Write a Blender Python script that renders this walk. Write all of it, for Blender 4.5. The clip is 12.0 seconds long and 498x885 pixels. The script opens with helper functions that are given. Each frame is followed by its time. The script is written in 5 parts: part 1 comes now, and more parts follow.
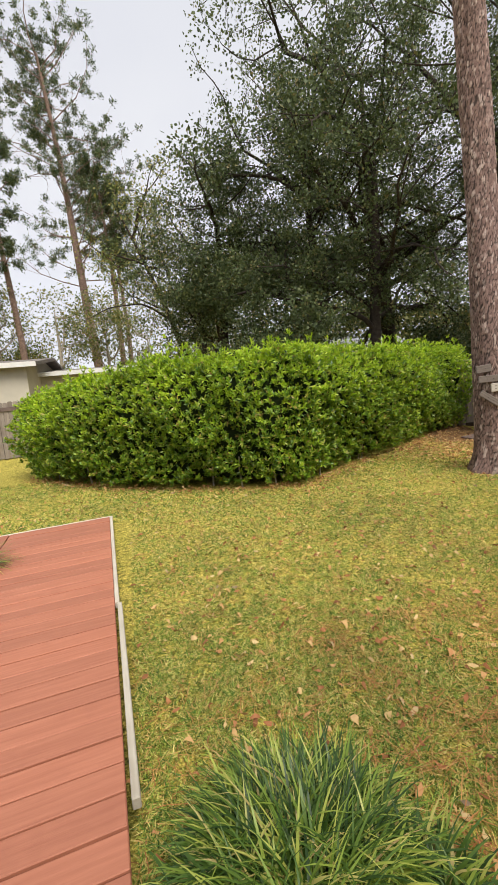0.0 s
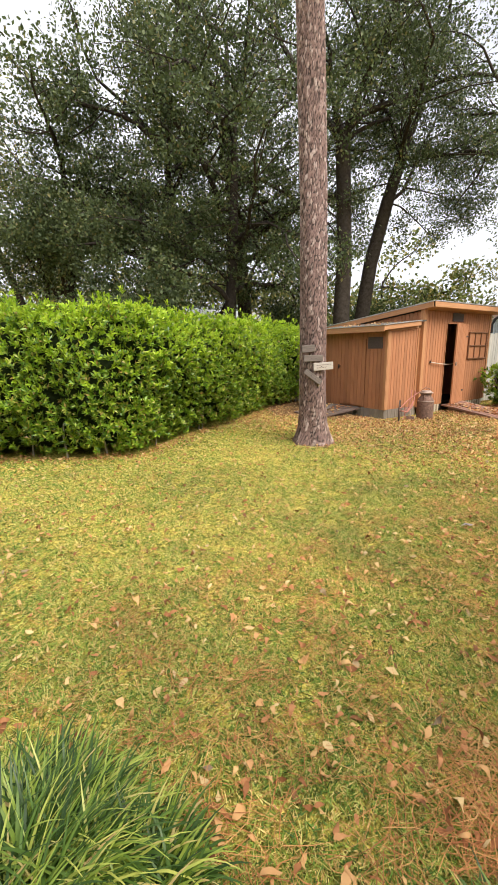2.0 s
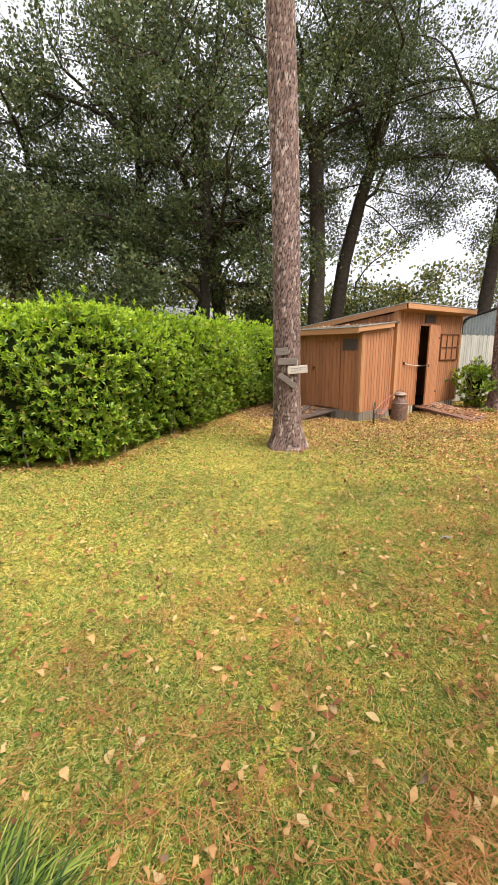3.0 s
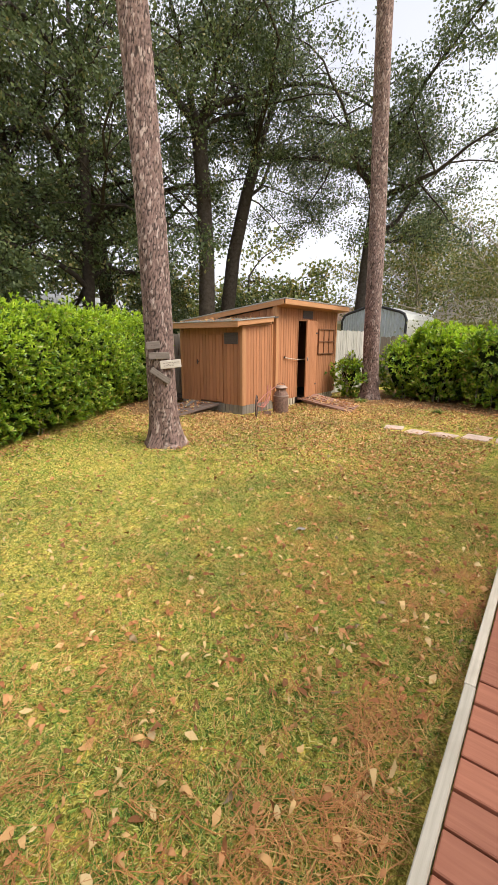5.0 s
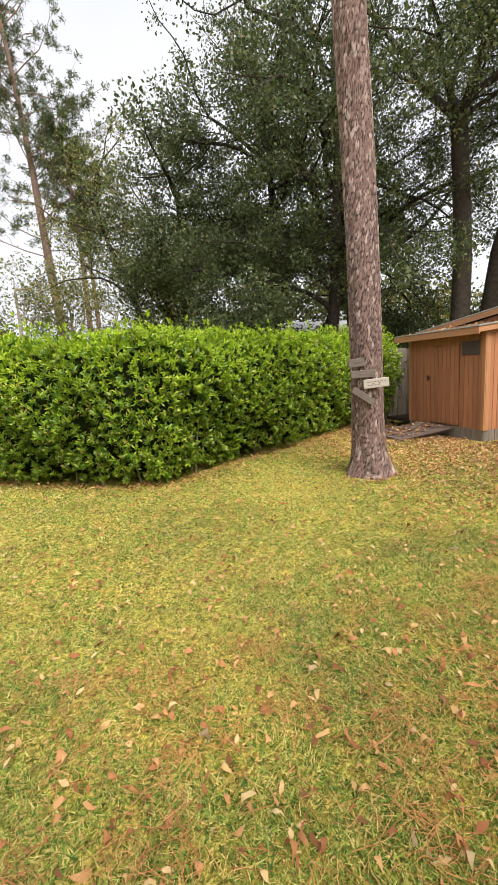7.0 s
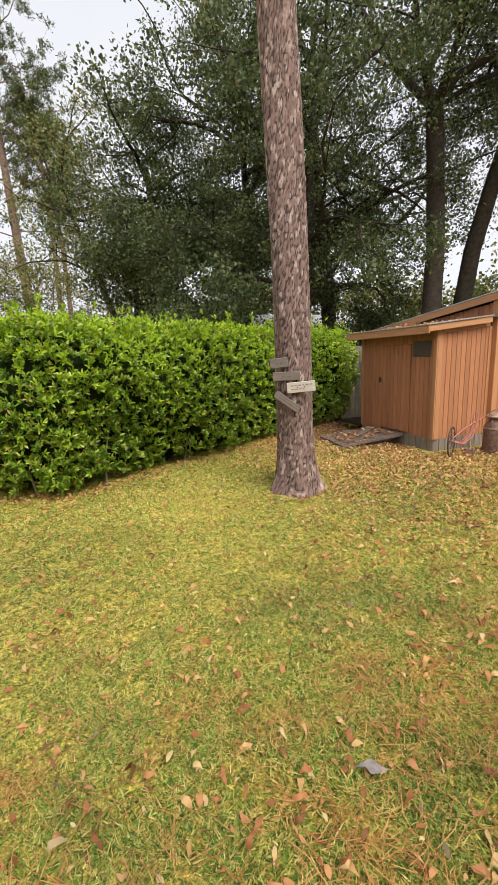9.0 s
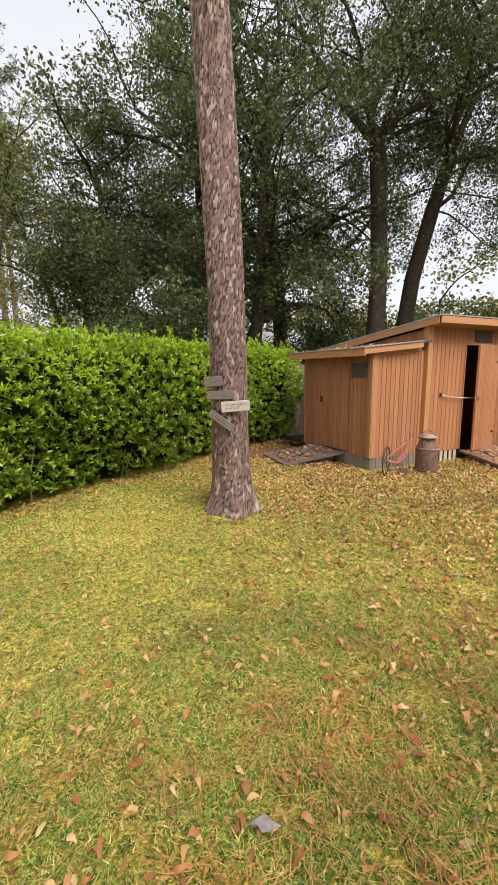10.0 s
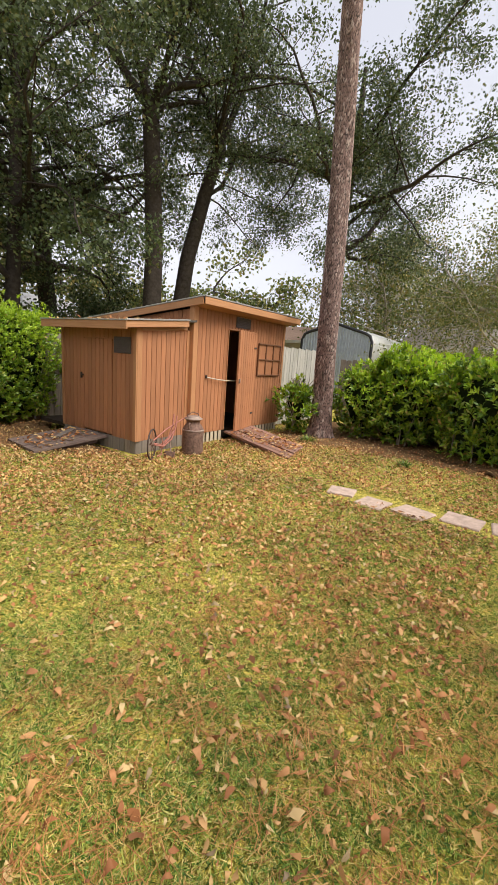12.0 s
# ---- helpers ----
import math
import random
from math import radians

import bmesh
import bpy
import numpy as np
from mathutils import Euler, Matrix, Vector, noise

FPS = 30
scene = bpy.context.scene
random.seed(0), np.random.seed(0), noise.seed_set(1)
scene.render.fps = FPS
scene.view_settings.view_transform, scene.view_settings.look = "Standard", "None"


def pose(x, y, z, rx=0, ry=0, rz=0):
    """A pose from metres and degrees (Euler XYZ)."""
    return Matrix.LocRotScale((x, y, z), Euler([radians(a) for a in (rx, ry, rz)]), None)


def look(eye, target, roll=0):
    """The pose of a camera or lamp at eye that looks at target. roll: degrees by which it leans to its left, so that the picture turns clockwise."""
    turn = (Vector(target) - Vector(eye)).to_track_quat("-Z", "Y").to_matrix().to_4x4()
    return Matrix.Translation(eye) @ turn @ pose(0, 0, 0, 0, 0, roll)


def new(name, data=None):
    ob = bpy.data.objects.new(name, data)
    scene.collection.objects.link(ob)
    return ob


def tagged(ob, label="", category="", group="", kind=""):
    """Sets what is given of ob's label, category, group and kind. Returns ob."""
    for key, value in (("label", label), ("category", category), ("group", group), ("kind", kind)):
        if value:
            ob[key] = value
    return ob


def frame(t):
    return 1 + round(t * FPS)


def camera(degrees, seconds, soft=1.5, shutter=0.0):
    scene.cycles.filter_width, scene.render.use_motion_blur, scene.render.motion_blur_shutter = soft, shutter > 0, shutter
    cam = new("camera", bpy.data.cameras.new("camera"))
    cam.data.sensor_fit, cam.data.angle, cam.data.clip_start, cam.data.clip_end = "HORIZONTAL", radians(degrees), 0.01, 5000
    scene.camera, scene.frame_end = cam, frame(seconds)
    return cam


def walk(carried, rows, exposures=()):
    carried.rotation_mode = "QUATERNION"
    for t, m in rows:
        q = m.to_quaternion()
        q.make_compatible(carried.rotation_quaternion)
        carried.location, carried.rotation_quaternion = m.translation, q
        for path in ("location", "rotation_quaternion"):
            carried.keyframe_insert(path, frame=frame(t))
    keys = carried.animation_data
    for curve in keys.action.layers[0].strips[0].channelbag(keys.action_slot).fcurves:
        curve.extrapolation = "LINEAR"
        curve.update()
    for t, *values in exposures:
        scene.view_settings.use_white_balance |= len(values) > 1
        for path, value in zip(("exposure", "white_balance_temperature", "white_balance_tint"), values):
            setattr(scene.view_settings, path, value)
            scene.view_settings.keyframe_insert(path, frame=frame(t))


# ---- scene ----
cam = camera(62.2, 12.0, soft=1.2)
EXPOSURE = 1.66
PATH = [
    (0, (0.301, -0.003, 1.539), (0.828, 1.909, 1.281), -5.5),
    (0.5, (0.51, -0.064, 1.563), (1.441, 1.685, 1.293), -4.8),
    (1, (0.56, -0.098, 1.547), (1.725, 1.497, 1.232), -2.9),
    (1.5, (0.573, -0.067, 1.499), (1.781, 1.476, 1.095), -1.4),
    (2, (0.711, -0.02, 1.486), (1.822, 1.586, 1.05), -0.7),
    (2.5, (0.846, 0.067, 1.531), (1.933, 1.68, 1.063), -0.6),
    (3, (0.888, 0.133, 1.546), (2.088, 1.67, 1.103), -0.6),
    (3.2, (0.941, 0.143, 1.548), (2.166, 1.654, 1.083), -0.7),
    (5, (1.282, -0.052, 1.572), (2.8, 1.157, 1.091), 0.1),
    (5.5, (1.516, -0.089, 1.553), (2.999, 1.168, 1.081), 1.1),
    (6, (1.735, -0.11, 1.522), (3.108, 1.294, 1.142), -1.0),
    (6.5, (1.953, 0.012, 1.539), (2.869, 1.757, 1.201), -3.9),
    (6.7, (2.033, 0.031, 1.529), (2.651, 1.904, 1.197), -4.2),
    (8.3, (2.926, 0.504, 1.55), (3.477, 2.379, 1.125), -3.4),
    (8.5, (3.03, 0.49, 1.552), (3.597, 2.362, 1.136), -3.1),
    (9, (3.216, 0.531, 1.557), (3.879, 2.376, 1.16), -2.2),
    (9.5, (3.334, 0.559, 1.573), (4.062, 2.387, 1.212), -1.5),
    (10, (3.471, 0.532, 1.597), (4.339, 2.302, 1.261), -0.5),
    (10.5, (3.567, 0.483, 1.561), (4.79, 2.02, 1.185), -0.2),
    (11, (3.634, 0.476, 1.551), (5.166, 1.689, 1.127), 0.8),
    (11.5, (3.829, 0.512, 1.555), (5.476, 1.575, 1.163), 3.5),
    (12, (4.031, 0.736, 1.57), (5.654, 1.832, 1.166), 4.2),
]
walk(cam, [(t, look(eye, target, roll)) for t, eye, target, roll in PATH], exposures=[(0, EXPOSURE - .12), (1, EXPOSURE + .1), (2, EXPOSURE + .3), (5.5, EXPOSURE + .22), (6.7, EXPOSURE + .18), (8.5, EXPOSURE), (12, EXPOSURE)])
from math import atan2, cos, hypot, pi, sin

# ---- light ----
sky_world = bpy.data.worlds.new("overcast_sky")
scene.world = sky_world
sky_world.use_nodes = True
wn, wl = sky_world.node_tree.nodes, sky_world.node_tree.links
wn.clear()
w_out = wn.new("ShaderNodeOutputWorld")
w_bg = wn.new("ShaderNodeBackground")
w_sky = wn.new("ShaderNodeTexSky")
w_sky.sky_type, w_sky.sun_disc = "NISHITA", False
w_sky.sun_elevation, w_sky.sun_rotation = radians(58), radians(171)
w_hsv = wn.new("ShaderNodeHueSaturation")
w_hsv.inputs["Saturation"].default_value = 0.10
w_mix = wn.new("ShaderNodeMix")
w_mix.data_type = "RGBA"
w_mix.inputs["Factor"].default_value = 0.8
w_noise = wn.new("ShaderNodeTexNoise")
w_noise.inputs["Scale"].default_value, w_noise.inputs["Detail"].default_value = 1.6, 5
w_ramp = wn.new("ShaderNodeValToRGB")
w_ramp.color_ramp.elements[0].position, w_ramp.color_ramp.elements[1].position = 0.3, 0.7
w_ramp.color_ramp.elements[0].color = (3.35, 3.45, 3.95, 1)
w_ramp.color_ramp.elements[1].color = (4.2, 4.25, 4.5, 1)
w_tc = wn.new("ShaderNodeTexCoord")
wl.new(w_tc.outputs["Generated"], w_noise.inputs["Vector"])
wl.new(w_noise.outputs["Fac"], w_ramp.inputs["Fac"])
wl.new(w_sky.outputs["Color"], w_hsv.inputs["Color"])
wl.new(w_hsv.outputs["Color"], w_mix.inputs["A"])
wl.new(w_ramp.outputs["Color"], w_mix.inputs["B"])
wl.new(w_mix.outputs["Result"], w_bg.inputs["Color"])
w_bg.inputs["Strength"].default_value = 0.074
wl.new(w_bg.outputs["Background"], w_out.inputs["Surface"])

sun_data = bpy.data.lights.new("sun", "SUN")
sun_data.energy, sun_data.angle, sun_data.color = 1.4, radians(40), (1.0, 0.95, 0.87)
sun = new("sun", sun_data)
sun.matrix_basis = look((6, -15, 24), (3, 4, 0))

# ---- helpers ----
rnd = random.Random(7)
rng = np.random.default_rng(11)
WORLD = {}


def thing(name, at, label, category, group="", kind="", turn=0):
    """An empty at a thing's base."""
    ob = new(name)
    ob.empty_display_size = 0.1
    ob.matrix_basis = pose(at[0], at[1], at[2], 0, 0, turn)
    WORLD[ob] = ob.matrix_basis.copy()
    return tagged(ob, label, category, group, kind)


def place(name, mesh, m, parent=None, label="", kind=""):
    """A mesh object at the world pose m, under a parent."""
    ob = new(name, mesh)
    WORLD[ob] = m.copy()
    if parent is None:
        ob.matrix_basis = m
    else:
        ob.parent = parent
        ob.matrix_basis = WORLD[parent].inverted() @ m
    return tagged(ob, label, "", "", kind)


def mesh_of(bm, mat, smooth=False):
    me = bpy.data.meshes.new("mesh")
    bm.to_mesh(me)
    bm.free()
    me.materials.append(mat)
    if smooth:
        me.polygons.foreach_set("use_smooth", [True] * len(me.polygons))
    return me


def part(name, bm, mat, parent, label="", m=None, smooth=False):
    return place(name, mesh_of(bm, mat, smooth), m if m is not None else Matrix(), parent, label)


def mesh_np(verts, faces, mat, smooth=False):
    """A mesh from arrays: verts (n, 3), faces (m, k)."""
    me = bpy.data.meshes.new("mesh")
    verts, faces = np.asarray(verts, np.float32), np.asarray(faces, np.int32)
    me.vertices.add(len(verts))
    me.vertices.foreach_set("co", verts.ravel())
    k = faces.shape[1]
    me.loops.add(faces.size)
    me.loops.foreach_set("vertex_index", faces.ravel())
    me.polygons.add(len(faces))
    me.polygons.foreach_set("loop_start", np.arange(0, faces.size, k, dtype=np.int32))
    me.update(calc_edges=True)
    if smooth:
        me.polygons.foreach_set("use_smooth", np.ones(len(faces), bool))
    me.materials.append(mat)
    return me


def box(sx, sy, sz, bevel=0.004, bm=None, m=None):
    """A bevelled block about its centre."""
    bm = bm or bmesh.new()
    made = bmesh.ops.create_cube(bm, size=1.0)["verts"]
    for v in made:
        v.co = Vector((v.co.x * sx, v.co.y * sy, v.co.z * sz))
    if bevel:
        edges = list({e for v in made for e in v.link_edges})
        res = bmesh.ops.bevel(bm, geom=edges, offset=bevel, segments=1, affect="EDGES")
        made = list({v for f in res["faces"] for v in f.verts} | {v for v in made if v.is_valid})
    if m is not None:
        for v in made:
            v.co = m @ v.co
    return bm


def prism(points, y0, y1, bm=None):
    """A solid from an outline in x, z, drawn out from y0 to y1."""
    bm = bm or bmesh.new()
    a = [bm.verts.new((x, y0, z)) for x, z in points]
    b = [bm.verts.new((x, y1, z)) for x, z in points]
    bm.faces.new(a)
    bm.faces.new(list(reversed(b)))
    n = len(points)
    for i in range(n):
        bm.faces.new((a[i], b[i], b[(i + 1) % n], a[(i + 1) % n]))
    bmesh.ops.recalc_face_normals(bm, faces=bm.faces)
    return bm


def tube_arrays(points, radii, sides=8):
    """Vertices and quads of a tube along points."""
    pts = [Vector(p) for p in points]
    vs, fs = [], []
    for i, p in enumerate(pts):
        d = (pts[min(i + 1, len(pts) - 1)] - pts[max(i - 1, 0)]).normalized()
        u = d.orthogonal().normalized() if i == 0 else (u - d * u.dot(d)).normalized()
        w = d.cross(u)
        for k in range(sides):
            a = 2 * pi * k / sides
            q = p + (u * cos(a) + w * sin(a)) * radii[i]
            vs.append((q.x, q.y, q.z))
        if i:
            o = (i - 1) * sides
            for k in range(sides):
                k2 = (k + 1) % sides
                fs.append((o + k, o + k2, o + sides + k2, o + sides + k))
    return vs, fs


def tube(points, radius, mat, sides=8):
    radii = radius if isinstance(radius, (list, tuple)) else [radius] * len(points)
    vs, fs = tube_arrays(points, radii, sides)
    return mesh_np(vs, fs, mat, True)


def lathe(profile, mat, sides=36):
    vs = [(r * cos(2 * pi * k / sides), r * sin(2 * pi * k / sides), z) for r, z in profile for k in range(sides)]
    fs = [(i * sides + k, i * sides + (k + 1) % sides, (i + 1) * sides + (k + 1) % sides, (i + 1) * sides + k)
          for i in range(len(profile) - 1) for k in range(sides)]
    return mesh_np(vs, fs, mat, True)


def cast(vectors):
    v = np.asarray(vectors, float)
    return v / np.maximum(np.linalg.norm(v, axis=-1, keepdims=True), 1e-9)


def leaf_mesh(centres, ways, sizes, widths, mat, fold=0.25, ups=None):
    """Many folded, pointed leaves: stalk at centre, along way; four triangles each."""
    n = len(centres)
    w = cast(ways)
    up = cast(rng.normal(size=(n, 3)) + np.array([0, 0, 1.2])) if ups is None else ups
    side = cast(np.cross(w, up))
    nrm = np.cross(side, w)
    s, b = sizes[:, None], widths[:, None]
    v = np.empty((n, 5, 3))
    v[:, 0] = centres
    v[:, 1] = centres + w * s * 0.6 + side * b + nrm * b * fold
    v[:, 2] = centres + w * s + nrm * s * -0.12
    v[:, 3] = centres + w * s * 0.6 - side * b + nrm * b * fold
    v[:, 4] = centres + w * s * 0.55
    base = np.arange(n)[:, None] * 5
    f = np.concatenate([base + np.array(t) for t in ((0, 1, 4), (1, 2, 4), (2, 3, 4), (3, 0, 4))], 1).reshape(-1, 3)
    return mesh_np(v.reshape(-1, 3), f, mat)


def dry_leaves(centres, ways, sizes, widths, mat, curl, ups):
    """Fallen leaves with rounded outlines, cupped along the midrib."""
    n = len(centres)
    w = cast(ways)
    side = cast(np.cross(w, ups))
    nrm = np.cross(side, w)
    s, b, c = sizes[:, None], widths[:, None], curl[:, None]
    rows = [(0, 0), (.22, .7), (.5, 1.0), (.78, .62), (1.0, 0)]
    pts = [centres]
    for f, k in rows[1:4]:
        arch = nrm * s * .18 * c * sin(pi * f)
        pts += [centres + w * s * f + side * b * k + nrm * b * k * c + arch, centres + w * s * f - side * b * k * .9 + nrm * b * k * c + arch]
    pts.append(centres + w * s)
    v = np.stack(pts, 1)
    v[:, 1:7] += rng.normal(size=(n, 6, 3)) * (s * .05)[:, None]
    base = np.arange(n)[:, None] * 8
    tris = ((0, 1, 2), (1, 3, 2), (3, 4, 2), (3, 5, 4), (5, 6, 4), (5, 7, 6))
    f = np.concatenate([base + np.array(t) for t in tris], 1).reshape(-1, 3)
    return mesh_np(v.reshape(-1, 3), f, mat)


def quad_leaves(centres, ways, sizes, widths, mat):
    """Many small diamond leaves of two triangles, for crowns far off."""
    n = len(centres)
    w = cast(ways)
    side = cast(np.cross(w, rng.normal(size=(n, 3))))
    nrm = np.cross(side, w)
    s, b = sizes[:, None], widths[:, None]
    v = np.empty((n, 4, 3))
    v[:, 0] = centres
    v[:, 1] = centres + w * s * 0.5 + side * b
    v[:, 2] = centres + w * s
    v[:, 3] = centres + w * s * 0.5 - side * b + nrm * b * 0.3
    f = np.arange(n * 4).reshape(n, 4)
    return mesh_np(v.reshape(-1, 3), f, mat)


# ---- materials ----
class Nodes:
    """A short way to write node materials."""

    def __init__(self, name):
        self.mat = bpy.data.materials.new(name)
        self.mat.use_nodes = True
        self.tree = self.mat.node_tree
        self.bsdf = self.tree.nodes["Principled BSDF"]
        self.out = self.tree.nodes["Material Output"]

    def add(self, kind, **sets):
        node = self.tree.nodes.new(kind)
        for key, value in sets.items():
            node.inputs[key].default_value = value
        return node

    def link(self, a, b):
        self.tree.links.new(a, b)

    def coords(self, scale=(1, 1, 1), shift=True):
        tc = self.add("ShaderNodeTexCoord")
        mp = self.add("ShaderNodeMapping", Scale=scale)
        self.link(tc.outputs["Object"], mp.inputs["Vector"])
        if shift:
            info = self.add("ShaderNodeObjectInfo")
            mul = self.add("ShaderNodeMath")
            mul.operation = "MULTIPLY"
            mul.inputs[1].default_value = 37.0
            self.link(info.outputs["Random"], mul.inputs[0])
            self.link(mul.outputs[0], mp.inputs["Location"])
        return mp.outputs["Vector"]

    def noise(self, vec, scale, detail=4, rough=0.55):
        n = self.add("ShaderNodeTexNoise", Scale=scale, Detail=detail, Roughness=rough)
        self.link(vec, n.inputs["Vector"])
        return n.outputs["Fac"]

    def ramp(self, fac, stops):
        r = self.add("ShaderNodeValToRGB")
        el = r.color_ramp.elements
        while len(el) < len(stops):
            el.new(0.5)
        for e, (p, c) in zip(el, stops):
            e.position = p
            e.color = (*c, 1) if len(c) == 3 else c
        self.link(fac, r.inputs["Fac"])
        return r.outputs["Color"]

    def mix(self, a, b, fac, mode="MIX"):
        m = self.add("ShaderNodeMix")
        m.data_type, m.blend_type = "RGBA", mode
        for value, key in ((a, "A"), (b, "B"), (fac, "Factor")):
            if isinstance(value, (int, float, tuple)):
                m.inputs[key].default_value = (*value, 1) if isinstance(value, tuple) else value
            else:
                self.link(value, m.inputs[key])
        return m.outputs["Result"]

    def bump(self, height, strength=0.4, distance=0.01):
        b = self.add("ShaderNodeBump", Strength=strength, Distance=distance)
        self.link(height, b.inputs["Height"])
        self.link(b.outputs["Normal"], self.bsdf.inputs["Normal"])

    def done(self, color, rough=0.8, metal=0.0, spec=0.3):
        if isinstance(color, tuple):
            self.bsdf.inputs["Base Color"].default_value = (*color, 1)
        else:
            self.link(color, self.bsdf.inputs["Base Color"])
        self.bsdf.inputs["Roughness"].default_value = rough
        self.bsdf.inputs["Metallic"].default_value = metal
        self.bsdf.inputs["Specular IOR Level"].default_value = spec
        return self.mat


def wood(name, dark, light, stain, along="z", rough=0.8, wear=0.5):
    """Painted or weathered boards with grain along one axis and blotches."""
    n = Nodes(name)
    sc = {"x": (1.2, 26, 26), "y": (26, 1.2, 26), "z": (26, 26, 1.2)}[along]
    grain = n.noise(n.coords(sc), 2.2, 5, 0.6)
    blot = n.noise(n.coords((1, 1, 1)), 2.6, 4, 0.6)
    base = n.ramp(grain, [(0.25, dark), (0.75, light)])
    info = n.add("ShaderNodeObjectInfo")
    tone = n.ramp(info.outputs["Random"], [(0.0, (0.84, 0.84, 0.84)), (1.0, (1.08, 1.06, 1.04))])
    base = n.mix(base, tone, 1.0, "MULTIPLY")
    fac = n.ramp(blot, [(wear, (0, 0, 0)), (min(wear + 0.3, 1), (0.7, 0.7, 0.7))])
    base = n.mix(base, stain, fac)
    n.bump(grain, 0.5, 0.004)
    return n.done(base, rough)


def leafy(name, stops, rough=0.45, glow=0.3, spec=0.4):
    """Leaves whose tint changes from leaf to leaf; light comes through them."""
    n = Nodes(name)
    geo = n.add("ShaderNodeNewGeometry")
    col = n.ramp(geo.outputs["Random Per Island"], stops)
    patch = n.noise(n.coords((1, 1, 1), False), 0.9, 3)
    tone = n.ramp(patch, [(0.3, (0.75, 0.78, 0.75)), (0.7, (1.15, 1.12, 1.0))])
    col = n.mix(col, tone, 1.0, "MULTIPLY")
    n.done(col, rough, 0, spec)
    tr = n.add("ShaderNodeBsdfTranslucent")
    n.link(col, tr.inputs["Color"])
    ms = n.add("ShaderNodeMixShader", Fac=glow)
    n.link(n.bsdf.outputs[0], ms.inputs[1])
    n.link(tr.outputs[0], ms.inputs[2])
    n.link(ms.outputs[0], n.out.inputs["Surface"])
    return n.mat


def plain(name, color, rough=0.6, metal=0.0, vary=0.25, scale=14, spec=0.3):
    n = Nodes(name)
    f = n.noise(n.coords((1, 1, 1)), scale, 6, 0.65)
    lo = tuple(c * (1 - vary) for c in color)
    hi = tuple(min(c * (1 + vary), 1) for c in color)
    n.bump(f, 0.25, 0.004)
    return n.done(n.ramp(f, [(0.3, lo), (0.7, hi)]), rough, metal, spec)


def lawn_material():
    n = Nodes("lawn_soil_and_thatch")
    v = n.coords((1, 1, 1), False)
    big, mid, fine = n.noise(v, 0.9, 4), n.noise(v, 6.5, 5), n.noise(v, 70, 6, 0.75)
    a = n.ramp(big, [(0.34, (0.48, 0.43, 0.06)), (0.66, (0.62, 0.48, 0.09))])
    b = n.ramp(mid, [(0.36, (0.26, 0.26, 0.04)), (0.5, (0.54, 0.45, 0.08)), (0.66, (0.68, 0.47, 0.13))])
    col = n.mix(a, b, 0.55)
    c = n.ramp(fine, [(0.40, (0.02, 0.022, 0.008)), (0.50, (0.27, 0.25, 0.055)), (0.60, (0.85, 0.70, 0.19))])
    col = n.mix(col, c, 0.65)
    clump = n.noise(v, 26, 5, 0.7)
    col = n.mix(col, n.ramp(clump, [(0.38, (0.34, 0.38, 0.32)), (0.5, (1.0, 1.0, 1.0)), (0.62, (1.35, 1.28, 1.15))]), 1.0, "MULTIPLY")
    n.bump(fine, 0.8, 0.02)
    return n.done(col, 0.95, 0, 0.1)


def litter_material():
    n = Nodes("pine_straw_litter")
    v = n.coords((1, 1, 1), False)
    mid, fine = n.noise(v, 5, 5), n.noise(v, 55, 6, 0.7)
    col = n.mix(n.ramp(mid, [(0.3, (0.13, 0.075, 0.035)), (0.7, (0.27, 0.15, 0.07))]),
                n.ramp(fine, [(0.3, (0.06, 0.035, 0.018)), (0.75, (0.36, 0.21, 0.10))]), 0.55)
    n.bump(fine, 0.9, 0.02)
    return n.done(col, 0.95, 0, 0.1)


def bark_material(name, fissure, plate, pale):
    n = Nodes(name)
    at = n.add("ShaderNodeAttribute")
    at.attribute_name = "plate"
    sep = n.add("ShaderNodeSeparateColor")
    n.link(at.outputs["Color"], sep.inputs["Color"])
    col = n.ramp(sep.outputs[1], [(0.0, tuple(c * 0.7 for c in plate)), (0.65, plate), (1.0, pale)])
    fine = n.noise(n.coords((1, 1, 0.5), False), 45, 6, 0.7)
    col = n.mix(col, n.ramp(fine, [(0.3, (0.55, 0.5, 0.48)), (0.7, (1.15, 1.12, 1.1))]), 1.0, "MULTIPLY")
    edge = n.ramp(sep.outputs[0], [(0.08, (0, 0, 0)), (0.36, (1, 1, 1))])
    col = n.mix(fissure, col, edge)
    n.bump(fine, 0.6, 0.008)
    return n.done(col, 0.92, 0, 0.15)


M_LAWN = lawn_material()
M_LITTER = litter_material()
M_BLADE = leafy("lawn_blade", [(0.0, (0.045, 0.10, 0.02)), (0.32, (0.18, 0.31, 0.055)), (0.60, (0.45, 0.51, 0.10)), (0.84, (0.86, 0.70, 0.28)), (1.0, (0.60, 0.31, 0.13))], 0.55, 0.2, 0.25)
M_TUFT = leafy("border_grass_blade", [(0.0, (0.025, 0.06, 0.012)), (0.45, (0.10, 0.185, 0.03)), (0.72, (0.28, 0.38, 0.055)), (0.90, (0.55, 0.58, 0.13)), (1.0, (0.66, 0.46, 0.22))], 0.4, 0.25)
M_HEDGE = leafy("hedge_leaf", [(0.0, (0.06, 0.14, 0.014)), (0.45, (0.18, 0.31, 0.022)), (0.8, (0.36, 0.49, 0.035)), (0.93, (0.44, 0.46, 0.09)), (1.0, (0.40, 0.24, 0.09))], 0.33, 0.3, 0.5)
